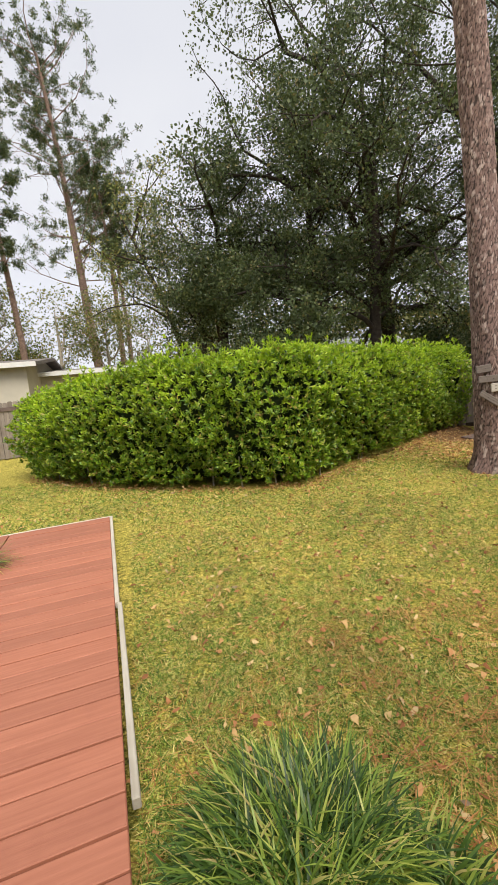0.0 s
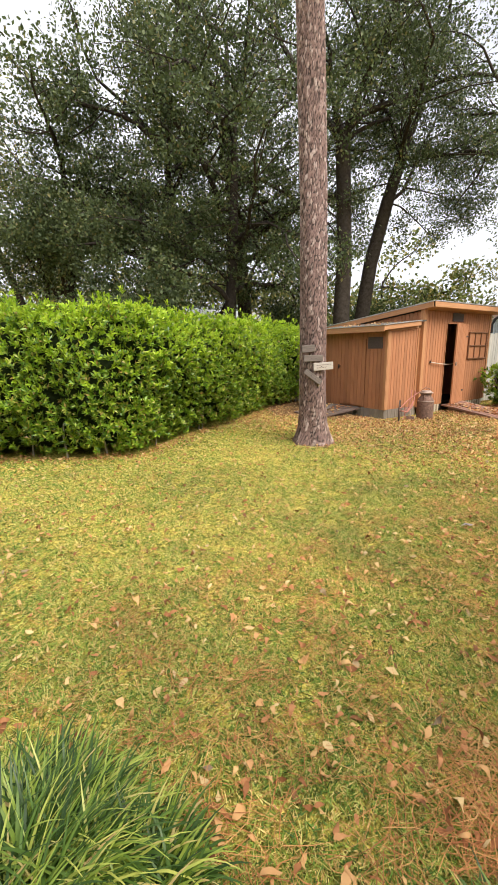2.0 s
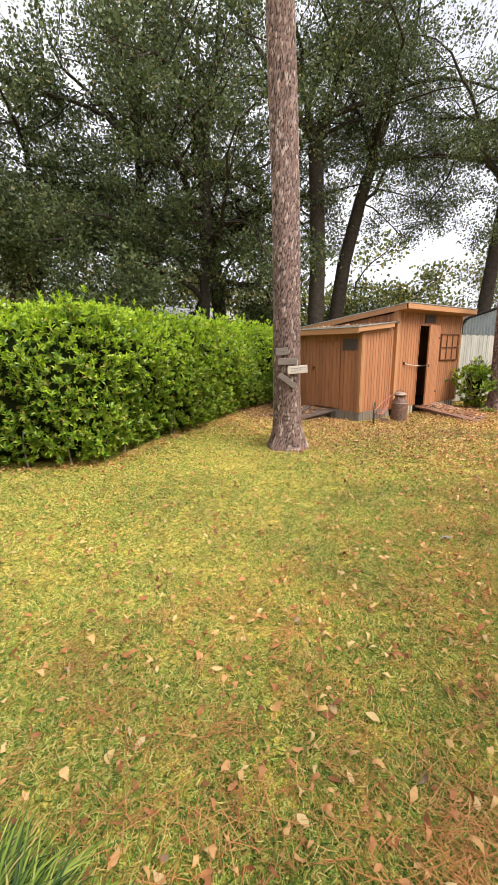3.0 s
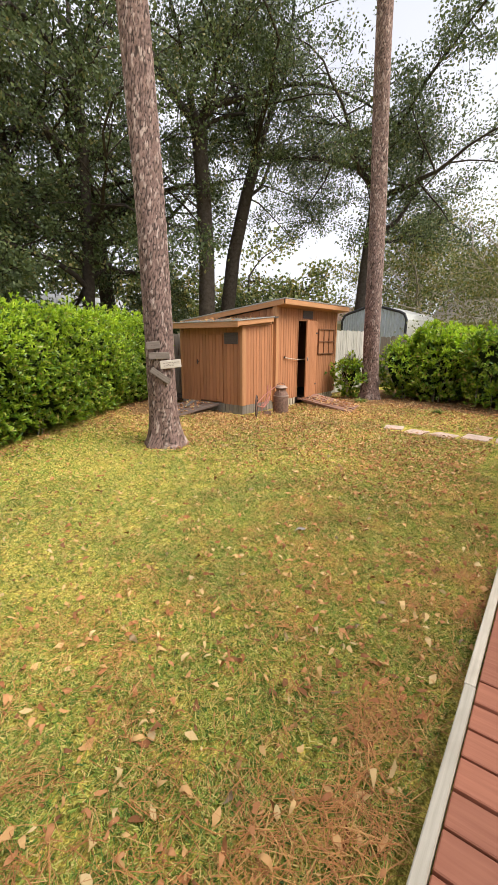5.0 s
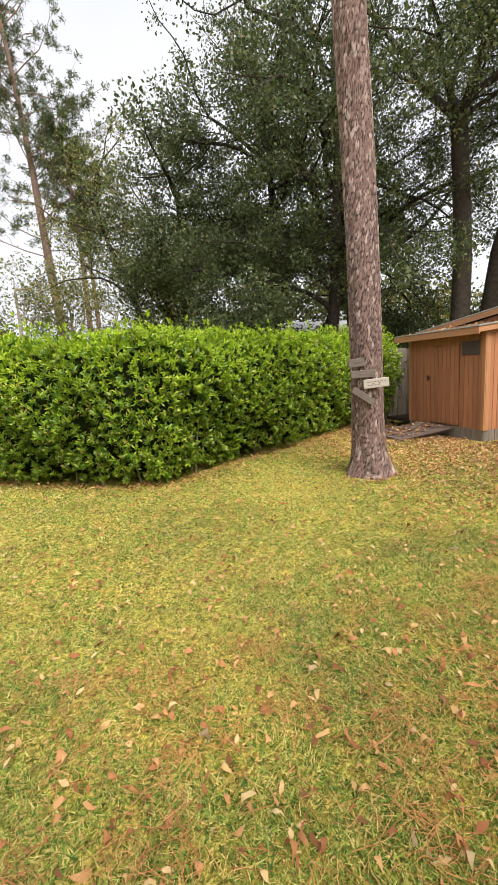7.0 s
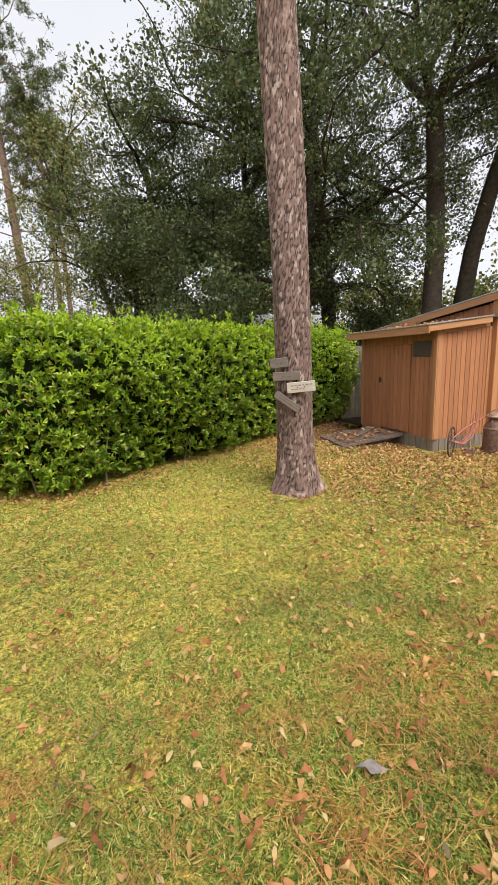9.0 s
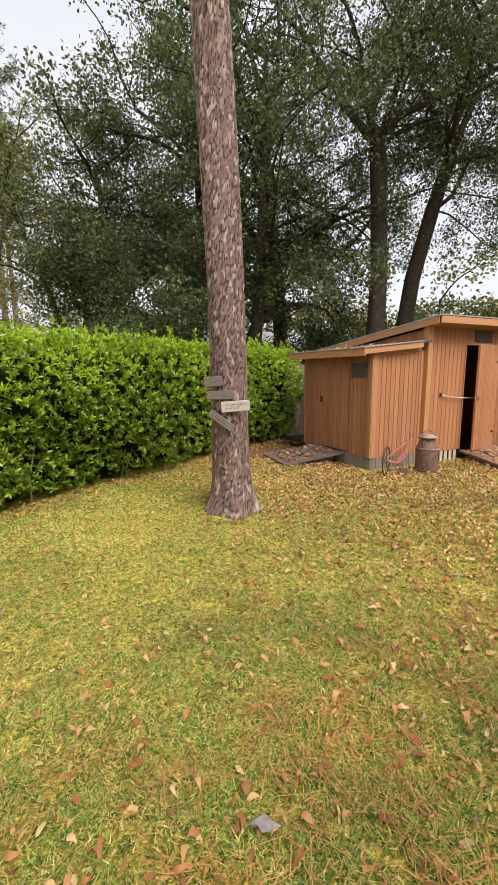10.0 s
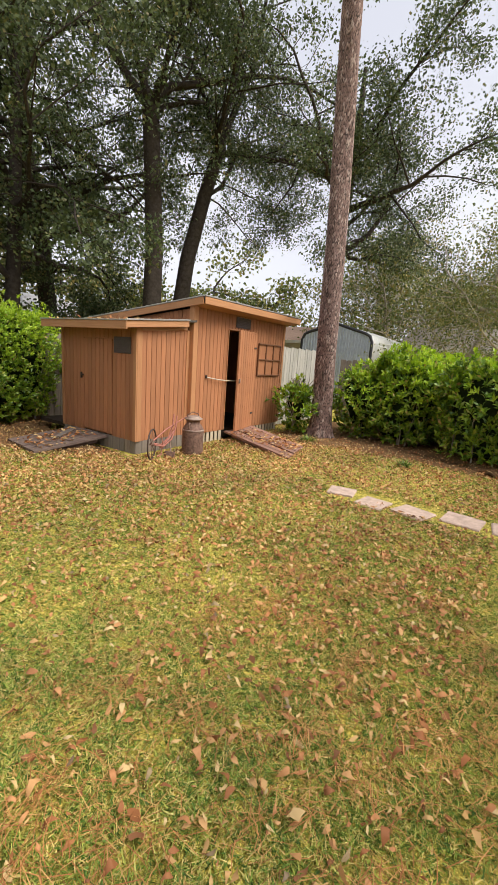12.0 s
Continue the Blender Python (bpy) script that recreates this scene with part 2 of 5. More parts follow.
M_SHOOT = leafy("hedge_young_leaf", [(0.0, (0.27, 0.46, 0.02)), (1.0, (0.55, 0.66, 0.055))], 0.4, 0.4)
# near-black colour of the hedge's hull, painted as its inner shade
M_CORE = plain("hedge_painted_inner_shade", (0.018, 0.026, 0.010), 0.95, 0, 0.5, 9, 0.0)
M_OAK = leafy("oak_leaf", [(0.0, (0.05, 0.072, 0.03)), (0.6, (0.092, 0.125, 0.05)), (0.9, (0.16, 0.195, 0.085)), (1.0, (0.24, 0.20, 0.09))], 0.5, 0.3, 0.3)
M_OLIVE = leafy("olive_leaf", [(0.0, (0.08, 0.11, 0.03)), (0.6, (0.17, 0.20, 0.055)), (1.0, (0.33, 0.26, 0.08))], 0.5, 0.3)
M_PINE = leafy("pine_needle", [(0.0, (0.04, 0.065, 0.025)), (0.7, (0.075, 0.11, 0.04)), (1.0, (0.16, 0.165, 0.06))], 0.5, 0.2)
M_FALLEN = leafy("fallen_leaf", [(0.0, (0.19, 0.085, 0.04)), (0.25, (0.38, 0.15, 0.065)), (0.5, (0.55, 0.26, 0.12)), (0.78, (0.64, 0.40, 0.18)), (0.94, (0.70, 0.52, 0.28)), (1.0, (0.20, 0.14, 0.10))], 0.6, 0.15, 0.2)
M_TANLEAF = leafy("tan_fallen_leaf", [(0.0, (0.20, 0.10, 0.05)), (0.4, (0.46, 0.27, 0.11)), (0.8, (0.66, 0.43, 0.19)), (1.0, (0.76, 0.58, 0.32))], 0.65, 0.15, 0.2)
M_STRAW = leafy("pine_straw", [(0.0, (0.28, 0.11, 0.045)), (0.6, (0.50, 0.21, 0.08)), (1.0, (0.62, 0.36, 0.15))], 0.7, 0.05, 0.2)
M_PALM_LEAF = plain("grey_dead_leaf", (0.27, 0.235, 0.22), 0.8, 0, 0.3, 30)
M_BARK = bark_material("pine_bark", (0.058, 0.042, 0.036), (0.28, 0.192, 0.168), (0.50, 0.41, 0.365))
M_OAKBARK = plain("oak_bark", (0.052, 0.042, 0.035), 0.95, 0, 0.45, 6, 0.1)
M_FARPINE = plain("far_pine_bark", (0.19, 0.13, 0.105), 0.95, 0, 0.35, 5, 0.1)
M_PALEBARK = plain("pale_branch_bark", (0.33, 0.29, 0.23), 0.9, 0, 0.3, 6, 0.1)
M_SHED = wood("tan_painted_siding", (0.37, 0.158, 0.074), (0.49, 0.218, 0.105), (0.30, 0.125, 0.06), "z", 0.75, 0.58)
M_TRIM = wood("tan_painted_trim", (0.42, 0.20, 0.09), (0.54, 0.27, 0.13), (0.33, 0.16, 0.08), "z", 0.7, 0.6)
M_TRIMX = wood("tan_painted_fascia", (0.44, 0.21, 0.095), (0.56, 0.29, 0.14), (0.36, 0.19, 0.10), "x", 0.7, 0.6)
M_TRIMY = wood("tan_painted_fascia_side", (0.44, 0.21, 0.095), (0.56, 0.29, 0.14), (0.36, 0.19, 0.10), "y", 0.7, 0.6)
M_MUNTIN = wood("brown_window_bar", (0.17, 0.075, 0.035), (0.24, 0.11, 0.05), (0.12, 0.06, 0.03), "z", 0.6, 0.6)
M_GREYWOOD = wood("weathered_grey_wood", (0.17, 0.14, 0.115), (0.34, 0.29, 0.245), (0.15, 0.11, 0.08), "z", 0.9, 0.5)
M_GREYWOODX = wood("weathered_grey_plank", (0.10, 0.08, 0.068), (0.26, 0.215, 0.185), (0.15, 0.12, 0.09), "x", 0.9, 0.5)
M_PALEPLANK = wood("pale_weathered_plank", (0.42, 0.37, 0.31), (0.58, 0.52, 0.45), (0.30, 0.26, 0.21), "x", 0.9, 0.55)
M_RAMP = wood("dark_weathered_ramp", (0.10, 0.07, 0.06), (0.22, 0.16, 0.135), (0.07, 0.05, 0.045), "x", 0.9, 0.5)
M_REDRAMP = wood("reddish_weathered_ramp", (0.21, 0.115, 0.085), (0.36, 0.21, 0.16), (0.14, 0.09, 0.07), "y", 0.9, 0.5)
M_PICKET = wood("worn_white_picket", (0.44, 0.36, 0.27), (0.62, 0.54, 0.42), (0.30, 0.22, 0.15), "z", 0.85, 0.55)
M_DECKX = wood("red_stained_deck_board", (0.35, 0.128, 0.076), (0.47, 0.19, 0.115), (0.28, 0.10, 0.062), "x", 0.62, 0.55)
M_DECKY = wood("red_stained_deck_plank", (0.35, 0.128, 0.076), (0.47, 0.19, 0.115), (0.28, 0.10, 0.062), "y", 0.62, 0.55)
M_EDGE = wood("worn_white_edging", (0.48, 0.43, 0.34), (0.66, 0.60, 0.50), (0.32, 0.27, 0.2), "y", 0.8, 0.5)
M_EDGEX = wood("worn_white_edging_strip", (0.48, 0.43, 0.34), (0.66, 0.60, 0.50), (0.32, 0.27, 0.2), "x", 0.8, 0.5)
M_WHITEFENCE = wood("pale_grey_fence_board", (0.38, 0.36, 0.31), (0.54, 0.51, 0.45), (0.24, 0.25, 0.19), "z", 0.85, 0.5)
M_ROOFING = plain("worn_roll_roofing", (0.13, 0.115, 0.10), 0.9, 0, 0.5, 9)
M_DRIPEDGE = plain("grey_metal_drip_edge", (0.42, 0.40, 0.37), 0.45, 0.6, 0.2, 20)
M_MESH = plain("dark_vent_screen", (0.11, 0.085, 0.075), 0.7, 0, 0.3, 60)
# near-black: shed floor, picket backing, and shade painted below the deck gaps
M_DARK = plain("dark_inside_and_gap_shade", (0.05, 0.035, 0.025), 0.95, 0, 0.3, 4)
M_RUST = plain("rusted_steel", (0.20, 0.12, 0.09), 0.8, 0.25, 0.5, 22)
M_PINKRUST = plain("faded_red_paint_on_iron", (0.42, 0.17, 0.13), 0.7, 0.1, 0.35, 25)
M_IRON = plain("dark_iron", (0.09, 0.065, 0.055), 0.7, 0.4, 0.4, 25)
M_CANTOP = plain("grey_rusty_can_steel", (0.36, 0.27, 0.22), 0.6, 0.35, 0.45, 12)
M_ROPE = plain("pale_rope", (0.55, 0.48, 0.38), 0.9, 0, 0.2, 40)
M_STONE = plain("pinkish_concrete_paver", (0.50, 0.37, 0.30), 0.9, 0, 0.25, 12)
M_HOUSE = plain("cream_house_wall", (0.52, 0.47, 0.37), 0.85, 0, 0.08, 2)
M_HOUSEWHITE = plain("white_eave_paint", (0.66, 0.64, 0.60), 0.7, 0, 0.08, 3)
M_SHINGLE = plain("grey_brown_shingles", (0.20, 0.175, 0.155), 0.9, 0, 0.3, 8)
M_BROWNROOF = plain("brown_shingles", (0.25, 0.165, 0.12), 0.9, 0, 0.25, 8)
M_PALEROOF = plain("pale_grey_roof", (0.50, 0.50, 0.50), 0.8, 0, 0.15, 4)
M_WINDOW = plain("dark_house_window", (0.06, 0.065, 0.075), 0.15, 0, 0.2, 3, 0.5)
M_BLUEMETAL = plain("blue_grey_corrugated_steel", (0.40, 0.44, 0.49), 0.45, 0.35, 0.15, 5)
M_WHITEMETAL = plain("white_ribbed_steel", (0.66, 0.66, 0.64), 0.45, 0.2, 0.1, 5)
M_BLACKTRIM = plain("black_metal_trim", (0.03, 0.03, 0.035), 0.5, 0.2, 0.2, 9)
M_INK = plain("faded_paint_lettering", (0.25, 0.215, 0.19), 0.9, 0, 0.2, 30)

# ---- ground ----
gx, gy = np.linspace(-12, 18, 121), np.linspace(-8, 17, 101)
far = np.array([-3000, -600, -150, -60, -25])
gx = np.concatenate([far, gx, -far[::-1] + 10])
gy = np.concatenate([far, gy, -far[::-1] + 10])
GX, GY = np.meshgrid(gx, gy)
GZ = 0.012 * np.sin(GX * 1.7 + 0.6) * np.cos(GY * 1.3) - 0.012
GV = np.stack([GX, GY, GZ], -1).reshape(-1, 3)
nxg = len(gx)
gi = (np.arange(len(gy) - 1)[:, None] * nxg + np.arange(nxg - 1)[None, :]).ravel()
ground = place("ground", mesh_np(GV, np.stack([gi, gi + 1, gi + 1 + nxg, gi + nxg], 1), M_LAWN, True), Matrix())
tagged(ground, "mown yellow-green lawn with bare straw patches", "lawn", kind="structure")


def litter_bed(name, outline, label, rings=5):
    """A thin uneven bed of litter lying on the lawn."""
    bm = bmesh.new()
    cx, cy = sum(p[0] for p in outline) / len(outline), sum(p[1] for p in outline) / len(outline)
    pts = []
    n = len(outline)
    for i in range(n):
        a, b = outline[i], outline[(i + 1) % n]
        for k in range(6):
            f = k / 6
            pts.append((a[0] + (b[0] - a[0]) * f + rnd.uniform(-.12, .12), a[1] + (b[1] - a[1]) * f + rnd.uniform(-.12, .12)))
    prev = None
    for r in range(rings + 1):
        f = 1 - r / (rings + 0.6)
        z = 0.004 if r == 0 else 0.022
        ring = [bm.verts.new((cx + (x - cx) * f, cy + (y - cy) * f, (z if r else -0.02) + rnd.uniform(0, .012))) for x, y in pts]
        if prev:
            for i in range(len(ring)):
                j = (i + 1) % len(ring)
                bm.faces.new((prev[i], prev[j], ring[j], ring[i]))
        prev = ring
    bm.faces.new(prev)
    ob = part(name, bm, M_LITTER, None, label, smooth=True)
    return tagged(ob, label, "leaf litter", kind="stuff")


litter_bed("litter_bed", [(6.6, 7.6), (8.0, 5.6), (8.0, 7.3), (9.0, 9.8), (8.0, 9.4)], "brown pine straw and leaf litter beside the shed")
litter_bed("litter_bed", [(11.6, 5.4), (11.2, 4.5), (11.5, 3.2), (11.4, 2.0), (11.2, .6), (14.5, .4), (14.8, 5.4)], "brown leaf litter under the shrubs")

# ---- shed ----
CX, CY = 8.0, 5.45          # outer corner of the lean-to
MX0, MX1, MY = 9.15, 12.12, 5.42
SILL = 0.19
shed = thing("shed", (10.2, 6.6, 0), "tan painted wooden garden shed with lean-to and slanted roofs", "shed")
BOARDS = {}


def siding(name, along, a0, a1, z0, z1, fixed, out, parent, pitch=0.102, mat=None):
    """Vertical boards from a0 to a1 along x or y, at a fixed plane, facing out. z1 may be a function of the place."""
    made = []
    count = max(1, round((a1 - a0) / pitch))
    step = (a1 - a0) / count
    for i in range(count):
        c = a0 + (i + 0.5) * step
        top = z1(c) if callable(z1) else z1
        w, h = round(step - 0.007, 4), round(top - z0, 3)
        key = (along, w, h, mat)
        if key not in BOARDS:
            bm = box(w if along == "x" else 0.022, 0.022 if along == "x" else w, h, 0.0035)
            BOARDS[key] = mesh_of(bm, mat or M_SHED)
        x, y = (c, fixed) if along == "x" else (fixed, c)
        made.append(place(name, BOARDS[key], pose(x, y, z0 + h / 2), parent))
    return made


def wall_core(name, x0, x1, y0, y1, z0, z1, mat=M_DARK, label=""):
    return part(name, box(x1 - x0, y1 - y0, z1 - z0, 0), mat, shed, label, pose((x0 + x1) / 2, (y0 + y1) / 2, (z0 + z1) / 2))


def lean_top(x):
    return 1.775 + (x - 8.0) * 0.145


MBACK = 8.3
# left wall of the lean-to
core_l = wall_core("side_wall", 8.025, 8.075, 5.5, 7.35, 0.2, 1.93, M_SHED)
siding("siding_board", "y", 6.73, 7.33, SILL, 1.935, 8.012, -1, core_l)
siding("siding_board", "y", 5.5, 6.0, SILL, 1.935, 8.012, -1, core_l)
siding("siding_board", "y", 6.0, 6.73, 1.70, 1.935, 8.012, -1, core_l)
lean_door = part("door", box(0.02, 0.70, 1.46, 0.003), M_SHED, shed, "narrow tan boarded door, closed", pose(8.018, 6.365, 0.955))
siding("door_board", "y", 6.012, 6.718, 0.225, 1.69, 8.004, -1, lean_door)
part("handle", box(0.03, 0.025, 0.10, 0.006), M_IRON, lean_door, "small dark latch", pose(7.982, 6.78, 1.09))
part("handle", box(0.025, 0.05, 0.02, 0.005), M_IRON, lean_door, "", pose(7.98, 6.75, 1.10))
vent = part("vent", box(0.02, 0.38, 0.24, 0.004), M_MESH, shed, "dark square vent screen", pose(7.992, 5.76, 1.61))
for i in range(7):
    part("slat", box(0.012, 0.35, 0.014, 0.002), M_MESH, vent, "", pose(7.979, 5.76, 1.515 + i * 0.032))
# front of the lean-to
core_f = wall_core("lean_to_front", 8.06, 9.14, 5.475, 5.52, 0.2, 1.93, M_SHED)
siding("siding_board", "x", 8.09, 9.07, SILL, 1.93, 5.462, -1, core_f)
part("corner_trim", box(0.09, 0.02, 1.73, 0.004), M_TRIM, shed, "", pose(8.042, 5.438, 1.055))
part("corner_trim", box(0.02, 0.07, 1.73, 0.004), M_TRIM, shed, "", pose(7.99, 5.47, 1.055))
part("corner_trim", box(0.06, 0.03, 1.72, 0.004), M_TRIM, shed, "", pose(9.06, 5.45, 1.06))
part("trim_board", box(0.95, 0.02, 0.06, 0.004), M_TRIMX, shed, "", pose(8.56, 5.44, 1.905, 0, -5.7, 0))
part("trim_board", box(0.02, 0.06, 1.73, 0.004), M_TRIM, shed, "", pose(7.995, 7.32, 1.055))
wall_core("back_wall", 9.16, MX1, MBACK - 0.06, MBACK, 0.2, 1.9, M_SHED)
wall_core("back_wall", 8.05, 9.1, 7.31, 7.35, 0.2, 1.95, M_SHED)


def main_top(y):
    return 2.345 - (y - 5.15) * 0.115


# front of the main shed, round the door opening
DX0, DX1, DTOP = 10.09, 10.98, 2.04
for x0, x1, z0, z1 in ((9.2, DX0 - .01, 0.2, 2.28), (DX1 + .01, 12.08, 0.2, 2.28), (DX0 - .01, DX1 + .01, DTOP, 2.28)):
    wall_core("front_wall", x0, x1, 5.435, 5.48, z0, z1, M_SHED)
front = wall_core("front_frame", 9.2, 12.08, 5.44, 5.475, 2.28, 2.29, M_SHED)
siding("siding_board", "x", 9.26, DX0, SILL - .02, 2.33, 5.423, -1, front)
siding("siding_board", "x", DX1, 12.06, SILL - .04, 2.33, 5.423, -1, front)
siding("siding_board", "x", DX0, DX1, DTOP, 2.33, 5.423, -1, front)
part("corner_post", box(0.11, 0.11, 2.2, 0.006), M_TRIM, shed, "", pose(9.14, 5.405, 1.26))
part("corner_trim", box(0.07, 0.02, 2.17, 0.004), M_TRIM, shed, "", pose(12.085, 5.402, 1.25))
part("door_frame", box(0.02, 0.06, 1.86, 0.003), M_TRIM, shed, "", pose(DX0 - .004, 5.425, 1.11))
part("door_frame", box(0.02, 0.06, 1.86, 0.003), M_TRIM, shed, "", pose(DX1 + .006, 5.43, 1.11))
part("door_frame", box(0.9, 0.06, 0.02, 0.003), M_TRIM, shed, "", pose(10.535, 5.42, DTOP + .006))
# sides and floor of the main shed
side_l = wall_core("main_side_wall", 9.16, 9.21, 5.5, MBACK, 0.2, 2.0, M_SHED)
siding("siding_board", "y", 5.47, MBACK, 1.9, lambda y: main_top(y) - 0.02, 9.15, -1, side_l)
wall_core("main_side_wall", 12.06, 12.11, 5.5, MBACK, 0.2, 1.98, M_SHED)
siding("siding_board", "y", 5.47, MBACK, 0.17, lambda y: main_top(y) - 0.02, 12.115, 1, side_l)
wall_core("shed_floor", 8.08, 12.06, 5.49, MBACK - .07, 0.12, 0.185, M_DARK)
# skirts
for i in range(24):
    w = 0.075
    x = 9.3 + i * 0.118
    if DX0 - .02 < x < DX1 - .05:
        continue
    if x < 12.1:
        part("skirt_picket", box(w, 0.02, 0.20 + rnd.uniform(-.015, .01), 0.004), M_PICKET, shed, "pale worn picket", pose(x, 5.43, 0.08, 0, rnd.uniform(-1.5, 1.5), 0))
part("skirt_backing", box(2.85, 0.02, 0.17, 0), M_DARK, shed, "", pose(10.65, 5.47, 0.09))
for i in range(9):
    part("skirt_board", box(0.118, 0.02, 0.21, 0.004), M_GREYWOOD, shed, "", pose(8.07 + i * 0.125, 5.462, 0.09, 0, rnd.uniform(-1, 1), 0))
for i in range(15):
    part("skirt_board", box(0.02, 0.118, 0.21, 0.004), M_GREYWOOD, shed, "", pose(8.012, 5.52 + i * 0.125, 0.09, rnd.uniform(-1, 1), 0, 0))
# roofs
part("lean_to_roof", prism([(7.72, 1.955), (9.14, 2.097), (9.14, 2.062), (7.72, 1.92)], 5.335, 7.46), M_ROOFING, shed, "worn dark roll roofing strewn with leaves")
part("fascia", box(0.025, 2.14, 0.115, 0.004), M_TRIMY, shed, "", pose(7.722, 6.40, 1.882))
part("fascia", box(1.25, 0.025, 0.095, 0.004), M_TRIMX, shed, "", pose(8.335, 5.345, 1.957, 0, -5.7, 0))
part("drip_edge", box(1.26, 0.03, 0.022, 0.003), M_DRIPEDGE, shed, "grey metal drip edge", pose(8.335, 5.33, 2.016, 0, -5.7, 0))
part("drip_edge", box(0.03, 2.14, 0.018, 0.003), M_DRIPEDGE, shed, "", pose(7.71, 6.40, 1.949))
bm = bmesh.new()
ROOF_F, ROOF_B = 5.12, 8.5


def roof_z(y):
    return 2.475 - (y - ROOF_F) * 0.118


cs = []
for x in (9.06, 12.22):
    for y in (ROOF_F, ROOF_B):
        for dz in (0, -0.04):
            cs.append(bm.verts.new((x, y, roof_z(y) + dz)))
for f in ((0, 2, 6, 4), (1, 5, 7, 3), (0, 4, 5, 1), (2, 3, 7, 6), (0, 1, 3, 2), (4, 6, 7, 5)):
    bm.faces.new([cs[i] for i in f])
bmesh.ops.recalc_face_normals(bm, faces=bm.faces)
part("main_roof", bm, M_ROOFING, shed, "worn dark roll roofing")
part("fascia", box(3.17, 0.025, 0.11, 0.004), M_TRIMX, shed, "", pose(10.64, ROOF_F - .01, roof_z(ROOF_F) - 0.078))
part("drip_edge", box(3.19, 0.03, 0.022, 0.003), M_DRIPEDGE, shed, "", pose(10.64, ROOF_F - .015, roof_z(ROOF_F) - 0.006))
for x in (9.052, 12.228):
    part("rake_board", box(0.025, 3.36, 0.11, 0.004), M_TRIMY, shed, "", pose(x, 6.81, roof_z(6.81) - 0.078, -6.73, 0, 0))
    part("drip_edge", box(0.03, 3.38, 0.022, 0.003), M_DRIPEDGE, shed, "", pose(x, 6.81, roof_z(6.81) - 0.006, -6.73, 0, 0))
part("soffit", box(3.11, 0.28, 0.012, 0), M_TRIMX, shed, "", pose(10.64, 5.27, 2.336, -6.7, 0, 0))
# vent over the door
vent = part("vent", box(0.46, 0.02, 0.19, 0.004), M_MESH, shed, "dark vent screen", pose(10.53, 5.404, 2.19))
for i in range(6):
    part("slat", box(0.43, 0.012, 0.012, 0.002), M_MESH, vent, "", pose(10.53, 5.391, 2.12 + i * 0.029))
# door, ajar
DOOR_M = pose(DX1 - 0.003, 5.398, 0, 0, 0, 13.5)
door = place("door", mesh_of(box(0.86, 0.022, 1.87, 0.004), M_SHED), DOOR_M @ pose(-0.435, 0, 1.105), shed, "tan boarded shed door standing ajar")
for i in range(8):
    place("door_board", BOARDS.setdefault("door", mesh_of(box(0.101, 0.016, 1.87, 0.0035), M_SHED)), DOOR_M @ pose(-0.06 - i * 0.1075, -0.019, 1.105), door)
place("handle", mesh_of(box(0.03, 0.03, 0.09, 0.006), M_CANTOP), DOOR_M @ pose(-0.82, -0.042, 1.12), door, "small metal door pull")
for hz in (0.45, 1.75):
    place("hinge", mesh_of(box(0.12, 0.012, 0.035, 0.003), M_IRON), DOOR_M @ pose(-0.06, -0.032, hz), door)
pts = [(9.5 + 0.95 * i / 10, 5.375 - 0.02 * sin(pi * i / 10), 1.17 - 0.05 * sin(pi * i / 14) - 0.02 * i / 10) for i in range(11)]
rope = place("latch_rope", tube(pts, 0.010, M_ROPE, 6), Matrix(), shed, "pale rope latch across the doorway")
place("hook", mesh_of(box(0.03, 0.03, 0.06, 0.004), M_IRON), pose(9.5, 5.39, 1.18), shed)
# barred window
wx0, wx1, wz0, wz1 = 11.10, 11.95, 1.22, 1.85
window = part("window", box(wx1 - wx0, 0.012, wz1 - wz0, 0.002), M_SHED, shed, "six-pane wooden window frame, painted over", pose((wx0 + wx1) / 2, 5.405, (wz0 + wz1) / 2))
for x in (wx0, wx0 + .283, wx0 + .567, wx1):
    part("window_bar", box(0.028, 0.03, wz1 - wz0, 0.004), M_MUNTIN, window, "", pose(x, 5.39, (wz0 + wz1) / 2))
for z in (wz0, (wz0 + wz1) / 2, wz1):
    part("window_bar", box(wx1 - wx0 + .03, 0.032, 0.028, 0.004), M_MUNTIN, window, "", pose((wx0 + wx1) / 2, 5.388, z))
# the whole shed, set to its place on the lawn
shed.matrix_basis = pose(10.33, 6.73, 0)


